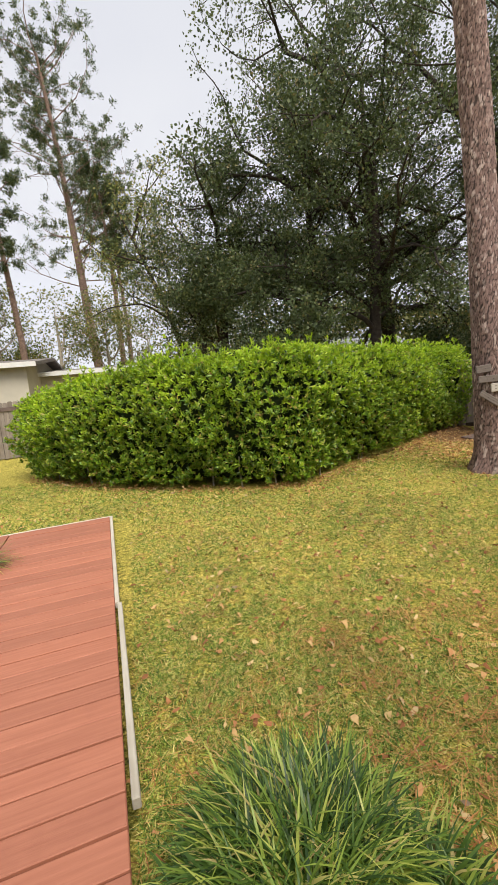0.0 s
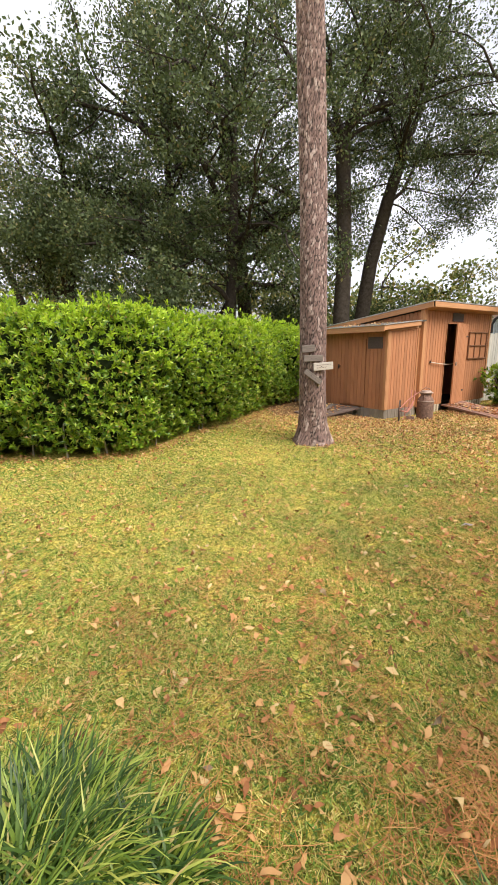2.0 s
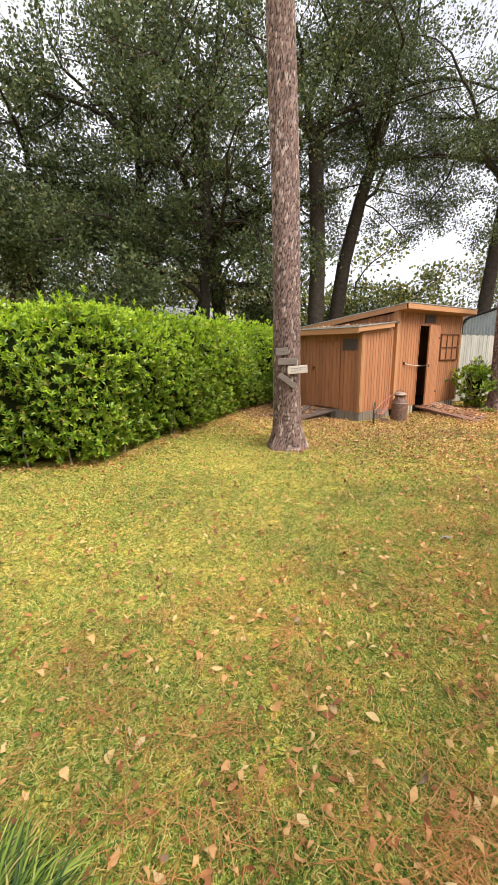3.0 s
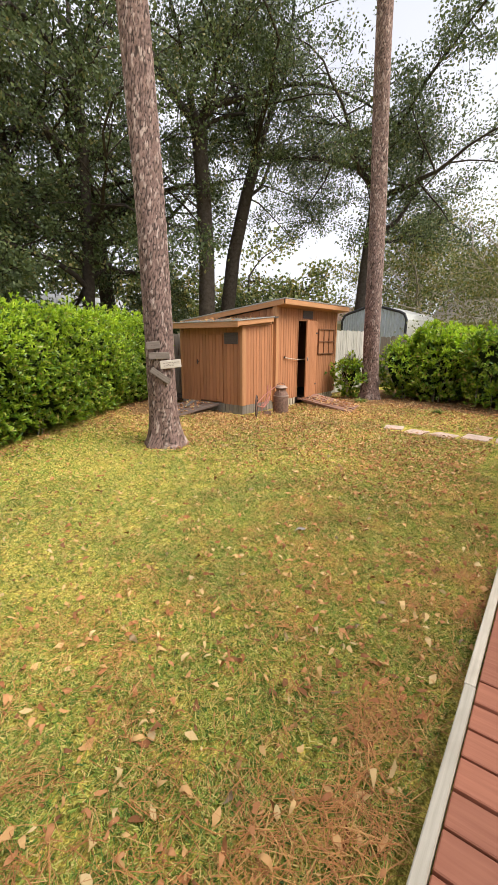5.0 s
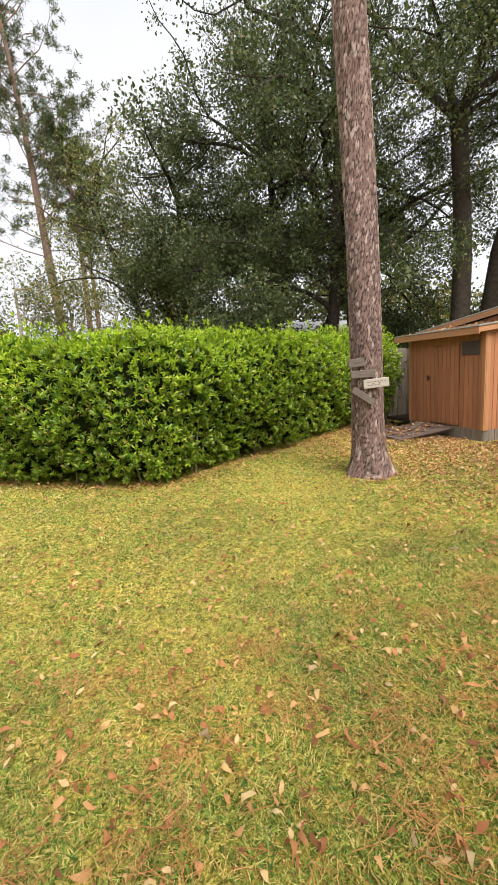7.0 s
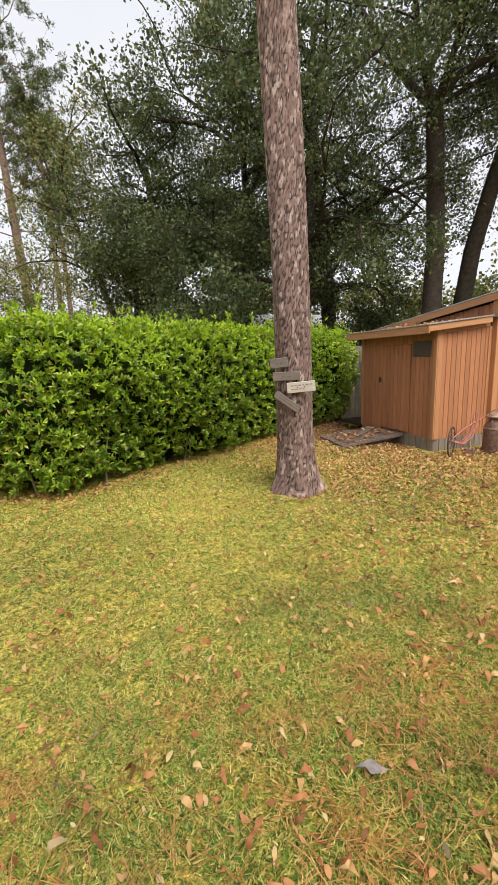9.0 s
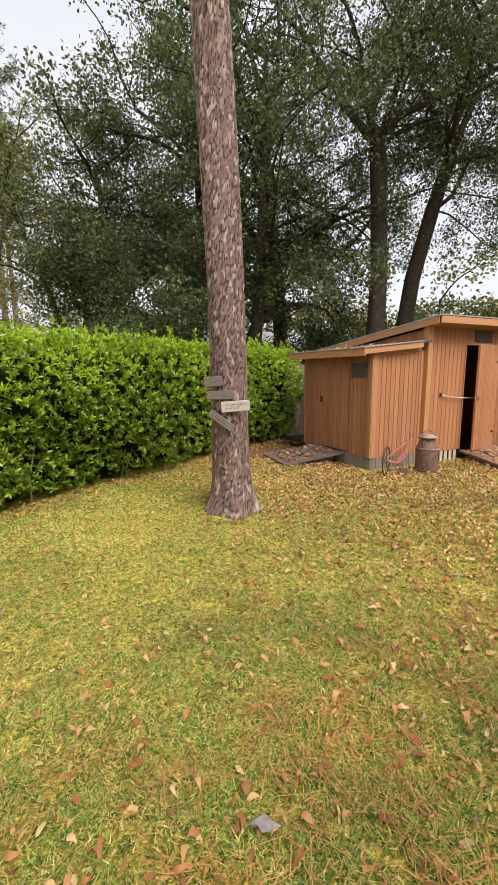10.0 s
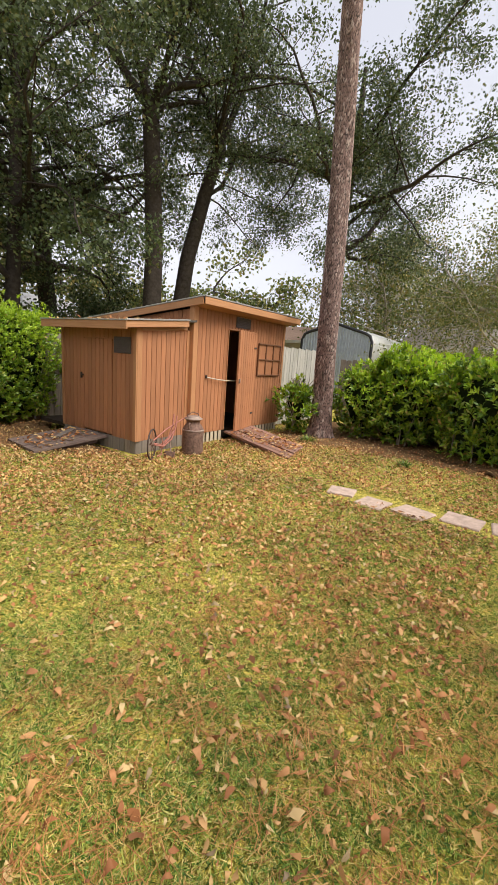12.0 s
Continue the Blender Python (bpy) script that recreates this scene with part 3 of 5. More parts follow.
# ramps
def ramp(name, corners, label, mat, boards):
    """Boards laid from the door sill down to the grass; corners: sill a, sill b, foot b, foot a."""
    a, b, c, d = [Vector(p) for p in corners]
    ob = thing(name, ((a.x + c.x) / 2, (a.y + c.y) / 2, 0), label, "ramp")
    for i in range(boards):
        f0, f1 = (i + .04) / boards, (i + .96) / boards
        p, q = a.lerp(b, f0), a.lerp(b, f1)
        s, r = d.lerp(c, f0), d.lerp(c, f1)
        jig = rnd.uniform(-.012, .012)
        bm = bmesh.new()
        top = [bm.verts.new(v + Vector((0, 0, jig))) for v in (p, q, r, s)]
        low = [bm.verts.new(v.co - Vector((0, 0, .035))) for v in top]
        bm.faces.new(top)
        bm.faces.new(list(reversed(low)))
        for k in range(4):
            bm.faces.new((top[k], low[k], low[(k + 1) % 4], top[(k + 1) % 4]))
        bmesh.ops.recalc_face_normals(bm, faces=bm.faces)
        part("board", bm, mat, ob)
    for f in (0.12, 0.88):
        p, q = a.lerp(b, f), d.lerp(c, f)
        v = (q - p)
        m = Matrix.Translation((p + q) / 2 + Vector((0, 0, -.075))) @ v.to_track_quat("X", "Z").to_matrix().to_4x4()
        part("joist", box(v.length * 0.8, 0.04, 0.07, 0.003), mat, ob, "", m)
    return ob


ramp("wooden_ramp", [(8.11, 6.22, .19), (8.11, 7.15, .19), (7.11, 7.35, .05), (7.03, 6.42, .05)], "dark weathered board ramp at the lean-to door", M_RAMP, 5)
ramp("wooden_ramp", [(10.19, 5.5, .17), (11.15, 5.5, .17), (10.72, 4.05, .045), (9.74, 3.82, .045)], "reddish weathered board ramp strewn with leaves at the shed door", M_REDRAMP, 6)
loose = thing("loose_board", (7.73, 6.85, .14), "short grey board lying on the ramp", "board")
part("board", box(0.42, 0.09, 0.02, 0.003), M_GREYWOODX, loose, "", pose(7.75, 6.82, .175, 0, -8, 25))

# ---- milk can ----
can = thing("milk_can", (8.86, 5.08, 0), "old rusty steel milk can beside the shed wall", "milk can")
CAN = pose(8.86, 5.08, 0)
place("body", lathe([(0, .005), (.16, .005), (.168, .02), (.17, .05), (.168, .30), (.168, .38), (.16, .41), (.135, .455), (.11, .485), (.105, .51), (.108, .53), (.135, .555)], M_RUST), CAN, can, "rusty can body")
place("collar", lathe([(.169, .372), (.174, .378), (.174, .392), (.168, .398)], M_CANTOP), CAN, can)
place("lid", lathe([(.138, .552), (.142, .56), (.138, .572), (.10, .585), (.098, .60), (.085, .605), (0, .607)], M_CANTOP), CAN, can, "grey steel lid")
for s in (-1, 1):
    place("handle", tube([(s * .115, 0, .50), (s * .16, 0, .51), (s * .185, 0, .47), (s * .165, 0, .42)], 0.009, M_RUST, 6), CAN @ pose(0, 0, 0, 0, 0, 20), can)
place("bail", tube([(-.11, 0, .53), (-.10, .0, .62), (-.02, 0, .665), (.07, 0, .64), (.115, 0, .53)], 0.008, M_RUST, 6), CAN @ pose(0, 0, 0, 0, 0, -30), can)

# ---- old wheel hoe ----
hoe = thing("wheel_plough", (8.3, 5.15, 0), "rusty antique hand plough leaning beside the shed corner", "garden plough")
WM = pose(8.08, 5.16, 0.235, 90, 0, 32)
place("wheel", tube([(0.22 * cos(a), 0.22 * sin(a), 0) for a in np.linspace(0, 2 * pi, 33)], 0.011, M_IRON, 6), WM, hoe, "dark iron wheel rim")
for k in range(8):
    a = k * pi / 4
    place("spoke", tube([(0, 0, 0), (.215 * cos(a), .215 * sin(a), 0)], 0.005, M_RUST, 5), WM, hoe)
place("hub", lathe([(0, -.03), (.025, -.03), (.025, .03), (0, .03)], M_RUST, 12), WM, hoe)
for dy, dx in ((-.05, 0), (.06, .05)):
    place("handle", tube([(8.08 + dx, 5.16 + dy, .235), (8.25 + dx, 5.15 + dy, .19), (8.42 + dx, 5.16 + dy, .28), (8.52 + dx, 5.18 + dy, .45), (8.56 + dx, 5.2 + dy, .62)], 0.012, M_PINKRUST, 6), Matrix(), hoe, "faded red iron handle")
place("brace", tube([(8.12, 5.18, .28), (8.40, 5.2, .42), (8.70, 5.22, .52), (8.88, 5.22, .58), (8.95, 5.22, .52)], 0.011, M_PINKRUST, 6), Matrix(), hoe)
place("brace", tube([(8.2, 5.12, .16), (8.36, 5.1, .30), (8.47, 5.12, .40)], 0.011, M_PINKRUST, 6), Matrix(), hoe)
place("brace", tube([(8.42, 5.16, .28), (8.44, 5.14, .12), (8.40, 5.12, .01)], 0.012, M_CANTOP, 6), Matrix(), hoe)
place("blade", mesh_of(box(0.03, 0.16, 0.09, 0.006), M_RUST), pose(8.40, 5.12, .045, 0, 20, 20), hoe, "rusty hoe blade")
place("brace", tube([(8.3, 5.2, .32), (8.34, 5.2, .18), (8.28, 5.18, .06), (8.16, 5.14, .04)], 0.009, M_PINKRUST, 6), Matrix(), hoe)

# ---- near pines ----
def bark_trunk(height, radius, flare, bend, cell_w, cell_h, depth, seed):
    """A tapered trunk covered with raised bark plates, each an irregular cell."""
    r0 = np.random.default_rng(seed)
    nz, na = int(min(height, 9.0) / 0.030), 96
    zs = np.concatenate([np.linspace(-0.05, min(height, 9.5), nz), np.linspace(min(height, 9.5) + .2, height, 24)])
    an = np.linspace(0, 2 * pi, na, endpoint=False)
    Z, A = np.meshgrid(zs, an, indexing="ij")
    cols = int(round(2 * pi * radius / cell_w))
    U, V = A / (2 * pi) * cols, Z / cell_h
    U = U + 0.35 * np.sin(V * 2.1 + 3 * np.sin(A * 2)) 
    rows = int(height / cell_h) + 6
    jx, jy = r0.random((rows, cols)), r0.random((rows, cols))
    tone = r0.random((rows, cols))
    iu, iv = np.floor(U).astype(int), np.floor(V).astype(int)
    d1, d2, best = np.full(U.shape, 9.0), np.full(U.shape, 9.0), np.zeros(U.shape)
    for a in (-1, 0, 1):
        for b in (-1, 0, 1):
            cu, cv = iu + a, iv + b
            px, py = cu + jx[(cv + 3) % rows, cu % cols], cv + jy[(cv + 3) % rows, cu % cols]
            d = np.hypot(U - px, V - py)
            near = d < d1
            d2 = np.where(near, d1, np.minimum(d2, d))
            best = np.where(near, tone[(cv + 3) % rows, cu % cols], best)
            d1 = np.where(near, d, d1)
    edge = np.clip((d2 - d1) * 1.3, 0, 1)
    fl = flare * np.exp(-np.clip(Z, 0, None) / 0.22) * (1 + 0.28 * np.cos(A * 5 + seed) + 0.12 * np.cos(A * 3))
    R = radius * (1 - 0.018 * Z) + fl + depth * (np.minimum(edge * 3, 1) - 0.6 + 0.5 * best) + 0.012 * np.sin(A * 3 + Z * 1.1)
    X, Y = R * np.cos(A) + bend[0] * Z + bend[2] * np.sin(Z * .5), R * np.sin(A) + bend[1] * Z
    vs = np.stack([X, Y, Z], -1).reshape(-1, 3)
    n1 = len(zs)
    i = (np.arange(n1 - 1)[:, None] * na + np.arange(na)[None, :])
    j = (np.arange(n1 - 1)[:, None] * na + (np.arange(na)[None, :] + 1) % na)
    f = np.stack([i, j, j + na, i + na], -1).reshape(-1, 4)
    me = mesh_np(vs, f, M_BARK, True)
    ca = me.color_attributes.new("plate", "FLOAT_COLOR", "POINT")
    cc = np.stack([edge, best, np.zeros_like(edge), np.ones_like(edge)], -1).reshape(-1)
    ca.data.foreach_set("color", cc.astype(np.float32))
    return me


def needle_crown(centres, per, spread, size, width, mat):
    c = np.repeat(np.asarray(centres), per, 0)
    n = len(c)
    off = rng.normal(size=(n, 3)) * spread
    return quad_leaves(c + off, off + rng.normal(size=(n, 3)) * 0.3 + np.array([0, 0, .25]), size * rng.uniform(.6, 1.3, n), width * rng.uniform(.7, 1.3, n), mat)


def near_pine(x, y, radius, flare, bend, seed, label):
    ob = thing("pine_tree", (x, y, 0), label, "tree", "tall pines on the lawn")
    height = 17.0
    place("trunk", bark_trunk(height, radius, flare, bend, 0.032, 0.075, 0.013, seed), pose(x, y, 0), ob)
    r0 = random.Random(seed)
    centres, vs, fs = [], [], []
    for k in range(22):
        z = r0.uniform(12.5, 17.2)
        a, reach = r0.uniform(0, 2 * pi), r0.uniform(1.2, 3.2)
        p0 = Vector((bend[0] * z, bend[1] * z, z))
        pts = [p0 + Vector((cos(a), sin(a), 0.25)) * reach * f + Vector((0, 0, .3 * f * f)) for f in (0, .3, .65, 1)]
        v, f = tube_arrays(pts, [.06, .045, .03, .012], 6)
        fs += [tuple(i + len(vs) for i in q) for q in f]
        vs += v
        for f in (.45, .7, .9, 1.0):
            p = pts[0].lerp(pts[3], f)
            centres.append((p.x, p.y, p.z))
    place("branches", mesh_np(vs, fs, M_FARPINE, True), pose(x, y, 0), ob)
    place("crown", needle_crown(centres, 60, .32, .22, .012, M_PINE), pose(x, y, 0), ob)
    return ob


PINE = (5.37, 4.85)
near_pine(PINE[0], PINE[1], 0.203, 0.125, (-.026, .012, .02), 3, "tall pine with pinkish plated bark, planks nailed on its trunk")
near_pine(12.12, 4.38, 0.203, 0.10, (-.012, .026, .03), 8, "tall pine with brown plated bark beside the shrubs")

# planks nailed to the pine
PU, PN = Vector((.905, -.425, 0)), Vector((-.425, -.905, 0))


def plank(u, z, length, height, tilt, mat, label, proud=0.225, lettered=False):
    c = Vector((PINE[0] - .026 * z, PINE[1] + .012 * z, z)) + PU * u + PN * proud
    ob = thing("plank_sign", c, label, "plank", "planks nailed to the pine")
    m = Matrix.Translation(c) @ pose(0, 0, 0, 0, 0, math.degrees(atan2(PU.y, PU.x))) @ pose(0, 0, 0, 0, tilt, 0)
    place("board", mesh_of(box(length, 0.03, height, 0.005), mat), m, ob)
    for s in (-.25, .25):
        place("nail", lathe([(0, .0), (.006, 0), (.006, .004), (0, .005)], M_IRON, 8), m @ pose(s * length * .5, -.016, .0, 90, 0, 0), ob)
    if lettered:
        for row, widths in ((.022, (.03, .022, .035, .02, .04, .025)), (-.018, (.025, .035, .03, .02))):
            x = -.11
            for w in widths:
                place("lettering", mesh_of(box(w, .002, .012, 0), M_INK), m @ pose(x + w / 2, -.0165, row), ob, "faded unreadable lettering")
                x += w + .012


plank(-.145, 1.50, .20, .105, -5, M_GREYWOODX, "short grey weathered plank nailed to the pine")
plank(-.07, 1.355, .30, .095, -1, M_GREYWOODX, "grey weathered plank nailed to the pine", .235)
plank(.085, 1.235, .31, .115, -4, M_PALEPLANK, "pale weathered plank with faded lettering on the pine", .25, True)
plank(-.075, 1.075, .32, .085, 36, M_GREYWOODX, "slanting grey weathered plank nailed to the pine", .235)

# ---- decks ----
def deck_board(parent, x0, x1, y0, y1, z, along, turn=0.0, about=(0, 0), mat=None):
    sx, sy = x1 - x0, y1 - y0
    key = ("deck", round(sx, 3), round(sy, 3))
    if key not in BOARDS:
        BOARDS[key] = mesh_of(box(sx, sy, 0.035, 0.004), mat or (M_DECKX if along == "x" else M_DECKY))
    m = Matrix.Translation((about[0], about[1], 0)) @ pose(0, 0, 0, 0, 0, turn) @ Matrix.Translation((-about[0], -about[1], 0)) @ pose((x0 + x1) / 2, (y0 + y1) / 2, z - 0.0175 + rnd.uniform(-.003, .003), rnd.uniform(-.2, .2), rnd.uniform(-.2, .2), 0)
    return place("deck_board", BOARDS[key], m, parent)


DZ = 0.10
deck_l = tagged(thing("deck", (-.6, 2.8, 0), "red stained plank walkway with worn white edging on the grass", "deck", kind="structure"))
LT, LA = 3.4, (0.02, 3.2)
y = -0.05
while y < 5.25:
    deck_board(deck_l, -1.12, 0.0, y, y + .1295, DZ, "x", LT, LA)
    y += .1385
deck_board(deck_l, -1.12, 0.0, y, 5.40, DZ, "x", LT, LA)
for i in range(19):
    deck_board(deck_l, -1.262 - i * .139, -1.131 - i * .139, 4.52, 5.40, DZ, "y", LT, LA)
LM = Matrix.Translation((LA[0], LA[1], 0)) @ pose(0, 0, 0, 0, 0, LT) @ Matrix.Translation((-LA[0], -LA[1], 0))
for y0, y1, dx in ((1.42, 3.0, .012), (3.01, 5.42, -.004)):
    place("edging_strip", mesh_of(box(.032, y1 - y0, .05, .004), M_EDGE), LM @ pose(.022 + dx, (y0 + y1) / 2, DZ - .022), deck_l, "worn white edging strip")
place("edging_strip", mesh_of(box(3.8, .032, .05, .004), M_EDGEX), LM @ pose(-1.86, 5.42, DZ - .022), deck_l, "worn white edging strip")
place("joist", mesh_of(box(.04, 5.2, .08, .003), M_RAMP), LM @ pose(-.06, 2.7, .022), deck_l)
place("joist", mesh_of(box(3.6, .04, .08, .003), M_RAMP), LM @ pose(-1.85, 5.33, .022), deck_l)

# added dark sheet that paints shade into the gaps between boards
place("underframe", mesh_of(box(1.02, 5.2, .03, 0), M_DARK), LM @ pose(-.57, 2.7, .042), deck_l)
deck_r = tagged(thing("deck", (3.2, -.9, 0), "red stained plank deck with worn white edging beside the lawn", "deck", kind="structure"))
RT, RA = 2.0, (3.2, .1)
x = 1.72
while x < 3.12:
    deck_board(deck_r, x, x + .128, -2.0, .10, DZ, "y", RT, RA)
    x += .1405
deck_board(deck_r, x, x + .62, -2.0, .10, DZ, "y", RT, RA)
deck_board(deck_r, x + .626, x + 1.246, -2.0, .10, DZ, "y", RT, RA)
RM = Matrix.Translation((RA[0], RA[1], 0)) @ pose(0, 0, 0, 0, 0, RT) @ Matrix.Translation((-RA[0], -RA[1], 0))
place("edging_strip", mesh_of(box(1.35, .045, .06, .004), M_EDGEX), RM @ pose(2.38, .127, DZ - .018), deck_r, "worn white edging strip")
place("edging_strip", mesh_of(box(1.32, .045, .06, .004), M_EDGEX), RM @ pose(3.72, .13, DZ - .02), deck_r, "worn white edging strip")
place("joist", mesh_of(box(2.6, .04, .08, .003), M_RAMP), RM @ pose(3.05, .05, .022), deck_r)

# this deck's gap shade, again a near-black sheet added below
place("underframe", mesh_of(box(2.5, 1.95, .03, 0), M_DARK), RM @ pose(3.0, -.95, .042), deck_r)

# ---- stepping stones ----
def paver(x, y, sx, sy, turn):
    bm = box(sx, sy, .05, .012)
    for v in bm.verts:
        v.co += Vector((rnd.uniform(-.008, .008), rnd.uniform(-.008, .008), 0))
    ob = part("stepping_stone", bm, M_STONE, None, "", pose(x, y, -.014, rnd.uniform(-1, 1), rnd.uniform(-1, 1), turn))
    tagged(ob, "pinkish concrete stepping stone sunk in the lawn", "paver", "stepping stones across the lawn")


for x, y, sx, sy, turn in ((8.86, 2.53, .26, .33, 10), (8.71, 2.08, .28, .34, -8), (8.74, 1.64, .30, .38, -16), (8.88, 1.15, .30, .40, -6), (8.9, .68, .30, .38, 4), (8.95, .2, .3, .38, 2)):
    paver(x, y, sx * 1.2, sy, turn)

# ---- fences ----
def fence(name, x0, y0, x1, y1, height, mat, label, pitch=.15, limit=300, dog=True):
    run = Vector((x1 - x0, y1 - y0, 0))
    n = int(run.length / pitch)
    turn = math.degrees(atan2(run.y, run.x))
    ob = thing(name, (x0, y0, 0), label, "fence", kind="structure")
    w, c = pitch * .47, pitch * .2
    meshes = []
    for h in (height, height - .015, height + .012):
        out = [(-w, .03), (w, .03), (w, h - c), (w - c, h), (-w + c, h), (-w, h - c)] if dog else [(-w, .03), (w, .03), (w, h), (-w, h)]
        meshes.append(mesh_of(prism(out, -.009, .009), mat))
    for i in range(min(n, limit)):
        p = Vector((x0, y0, 0)) + run * ((i + .5) / n)
        place("fence_board", meshes[i % 3], pose(p.x, p.y, 0, 0, rnd.uniform(-.5, .5), turn), ob)
    for z in (.35, height - .35):
        place("rail", mesh_of(box(run.length, .04, .09, .004), M_GREYWOODX), pose((x0 + x1) / 2, (y0 + y1) / 2, z, 0, 0, turn) @ pose(0, .032, 0), ob)
    for i in range(int(run.length / 2.4) + 1):
        p = Vector((x0, y0, 0)) + run.normalized() * min(i * 2.4, run.length)
        place("fence_post", BOARDS.setdefault(("post", height), mesh_of(box(.09, .09, height, .006), M_GREYWOOD)), pose(p.x, p.y, height / 2, 0, 0, turn) @ pose(0, .1, 0), ob)
    return ob


fence("fence_back", -11, 15, 16, 15, 1.85, M_GREYWOOD, "grey weathered dog-eared board fence")
place_low = place("rail", mesh_of(box(9, .04, .12, .004), M_RAMP), pose(-6.5, 14.965, 1.62), bpy.data.objects["fence_back"])
fence("fence_inner", 8.7, 9.0, 11.4, 9.0, 1.75, M_GREYWOOD, "grey weathered board fence behind the shed", .14, 60, False)
fence("fence_side", 12.34, 5.75, 15.6, 5.75, 1.86, M_WHITEFENCE, "pale painted vertical board fence joining the shed", .125, 60, False)
fence("fence_right", 15.8, 5.6, 15.8, -8, 1.7, M_GREYWOOD, "grey weathered board fence behind the shrubs", .16)
fence("fence_left", -11, -8, -11, 15, 1.85, M_GREYWOOD, "grey weathered board fence", .2)
fence("fence_near", -11, -8, 15.8, -8, 1.85, M_GREYWOOD, "grey weathered board fence", .2)

# ---- unseen wall added to shade the near lawn; closes the garden behind the decks ----
unseen_shade_wall = thing("unseen_shade_wall", (2, -2.5, 0), "unseen plain cream wall added behind the decks to shade the near lawn", "wall", kind="structure")
part("wall", box(22, 0.2, 2.9, 0.004), M_HOUSE, unseen_shade_wall, "", pose(2, -2.5, 1.45))
# overhang, likewise added to block sky light
part("eave", box(22.6, 0.9, 0.14, 0.006), M_HOUSEWHITE, unseen_shade_wall, "white overhang of the added wall", pose(2, -2.35, 2.97))

# ---- hedge and shrubs ----
def whorls(points, axes, per, size, width, mat):
    """Tufts of broad leaves round the ends of shoots."""
    n = len(points)
    ax = cast(axes)
    u = cast(np.cross(ax, rng.normal(size=(n, 3))))
    v = np.cross(ax, u)
    c, w = [], []
    for k in range(per):
        a = 2 * pi * k / per * 1.618 + rng.uniform(0, .6, n)
        tilt = rng.uniform(.25, 1.0, n)
        d = ax * np.cos(tilt)[:, None] + (u * np.cos(a)[:, None] + v * np.sin(a)[:, None]) * np.sin(tilt)[:, None]
        c.append(points - ax * (0.05 * k / per))
        w.append(d)
    c, w = np.concatenate(c), np.concatenate(w)
    m = len(c)
    return leaf_mesh(c, w, size * rng.uniform(.65, 1.25, m), width * rng.uniform(.75, 1.2, m), mat, .3, np.tile(ax, (per, 1)))


def lump(x, y, z):
    return 0.5 * np.sin(x * 1.9 + z * 1.1 + 1) * np.cos(y * 1.7 - z) + 0.35 * np.sin(x * 4.3 - y * 3.1 + z * 3.7) + 0.2 * np.sin(x * 8.1 + y * 7.3 + z * 6.7)


def inside(px, py, poly):
    hit = np.zeros(len(px), bool)
    n = len(poly)
    for i in range(n):
        (x0, y0), (x1, y1) = poly[i], poly[(i + 1) % n]
        cross = ((y0 > py) != (y1 > py)) & (px < (x1 - x0) * (py - y0) / (y1 - y0 + 1e-12) + x0)
        hit ^= cross
    return hit


def hedge_side(poly, s, z, height, lumps, shrink=0.0):
    """Points of a hedge's side at the share s of its outline and height z, with the way outward."""
    P = np.array(poly + poly[:1])
    seg = np.linalg.norm(np.diff(P, axis=0), axis=1)
    cum = np.concatenate([[0], np.cumsum(seg)])
    d = s * cum[-1]
    x, y = np.interp(d, cum, P[:, 0]), np.interp(d, cum, P[:, 1])
    x2, y2 = np.interp((d + .5) % cum[-1], cum, P[:, 0]), np.interp((d + .5) % cum[-1], cum, P[:, 1])
    x1, y1 = np.interp((d - .5) % cum[-1], cum, P[:, 0]), np.interp((d - .5) % cum[-1], cum, P[:, 1])
    t = cast(np.stack([x2 - x1, y2 - y1], -1))
    nx, ny = t[:, 1], -t[:, 0]
    f = z / height
    bulge = -0.16 + 0.34 * np.sin(np.clip(f, 0, 1) * pi * .8) - 0.42 * np.clip(f - .72, 0, 1) ** 1.3 * 2 - shrink
    bulge = bulge + lumps * lump(x, y, z)
    return np.stack([x + nx * bulge, y + ny * bulge, z], -1), np.stack([nx, ny, np.zeros_like(nx)], -1)


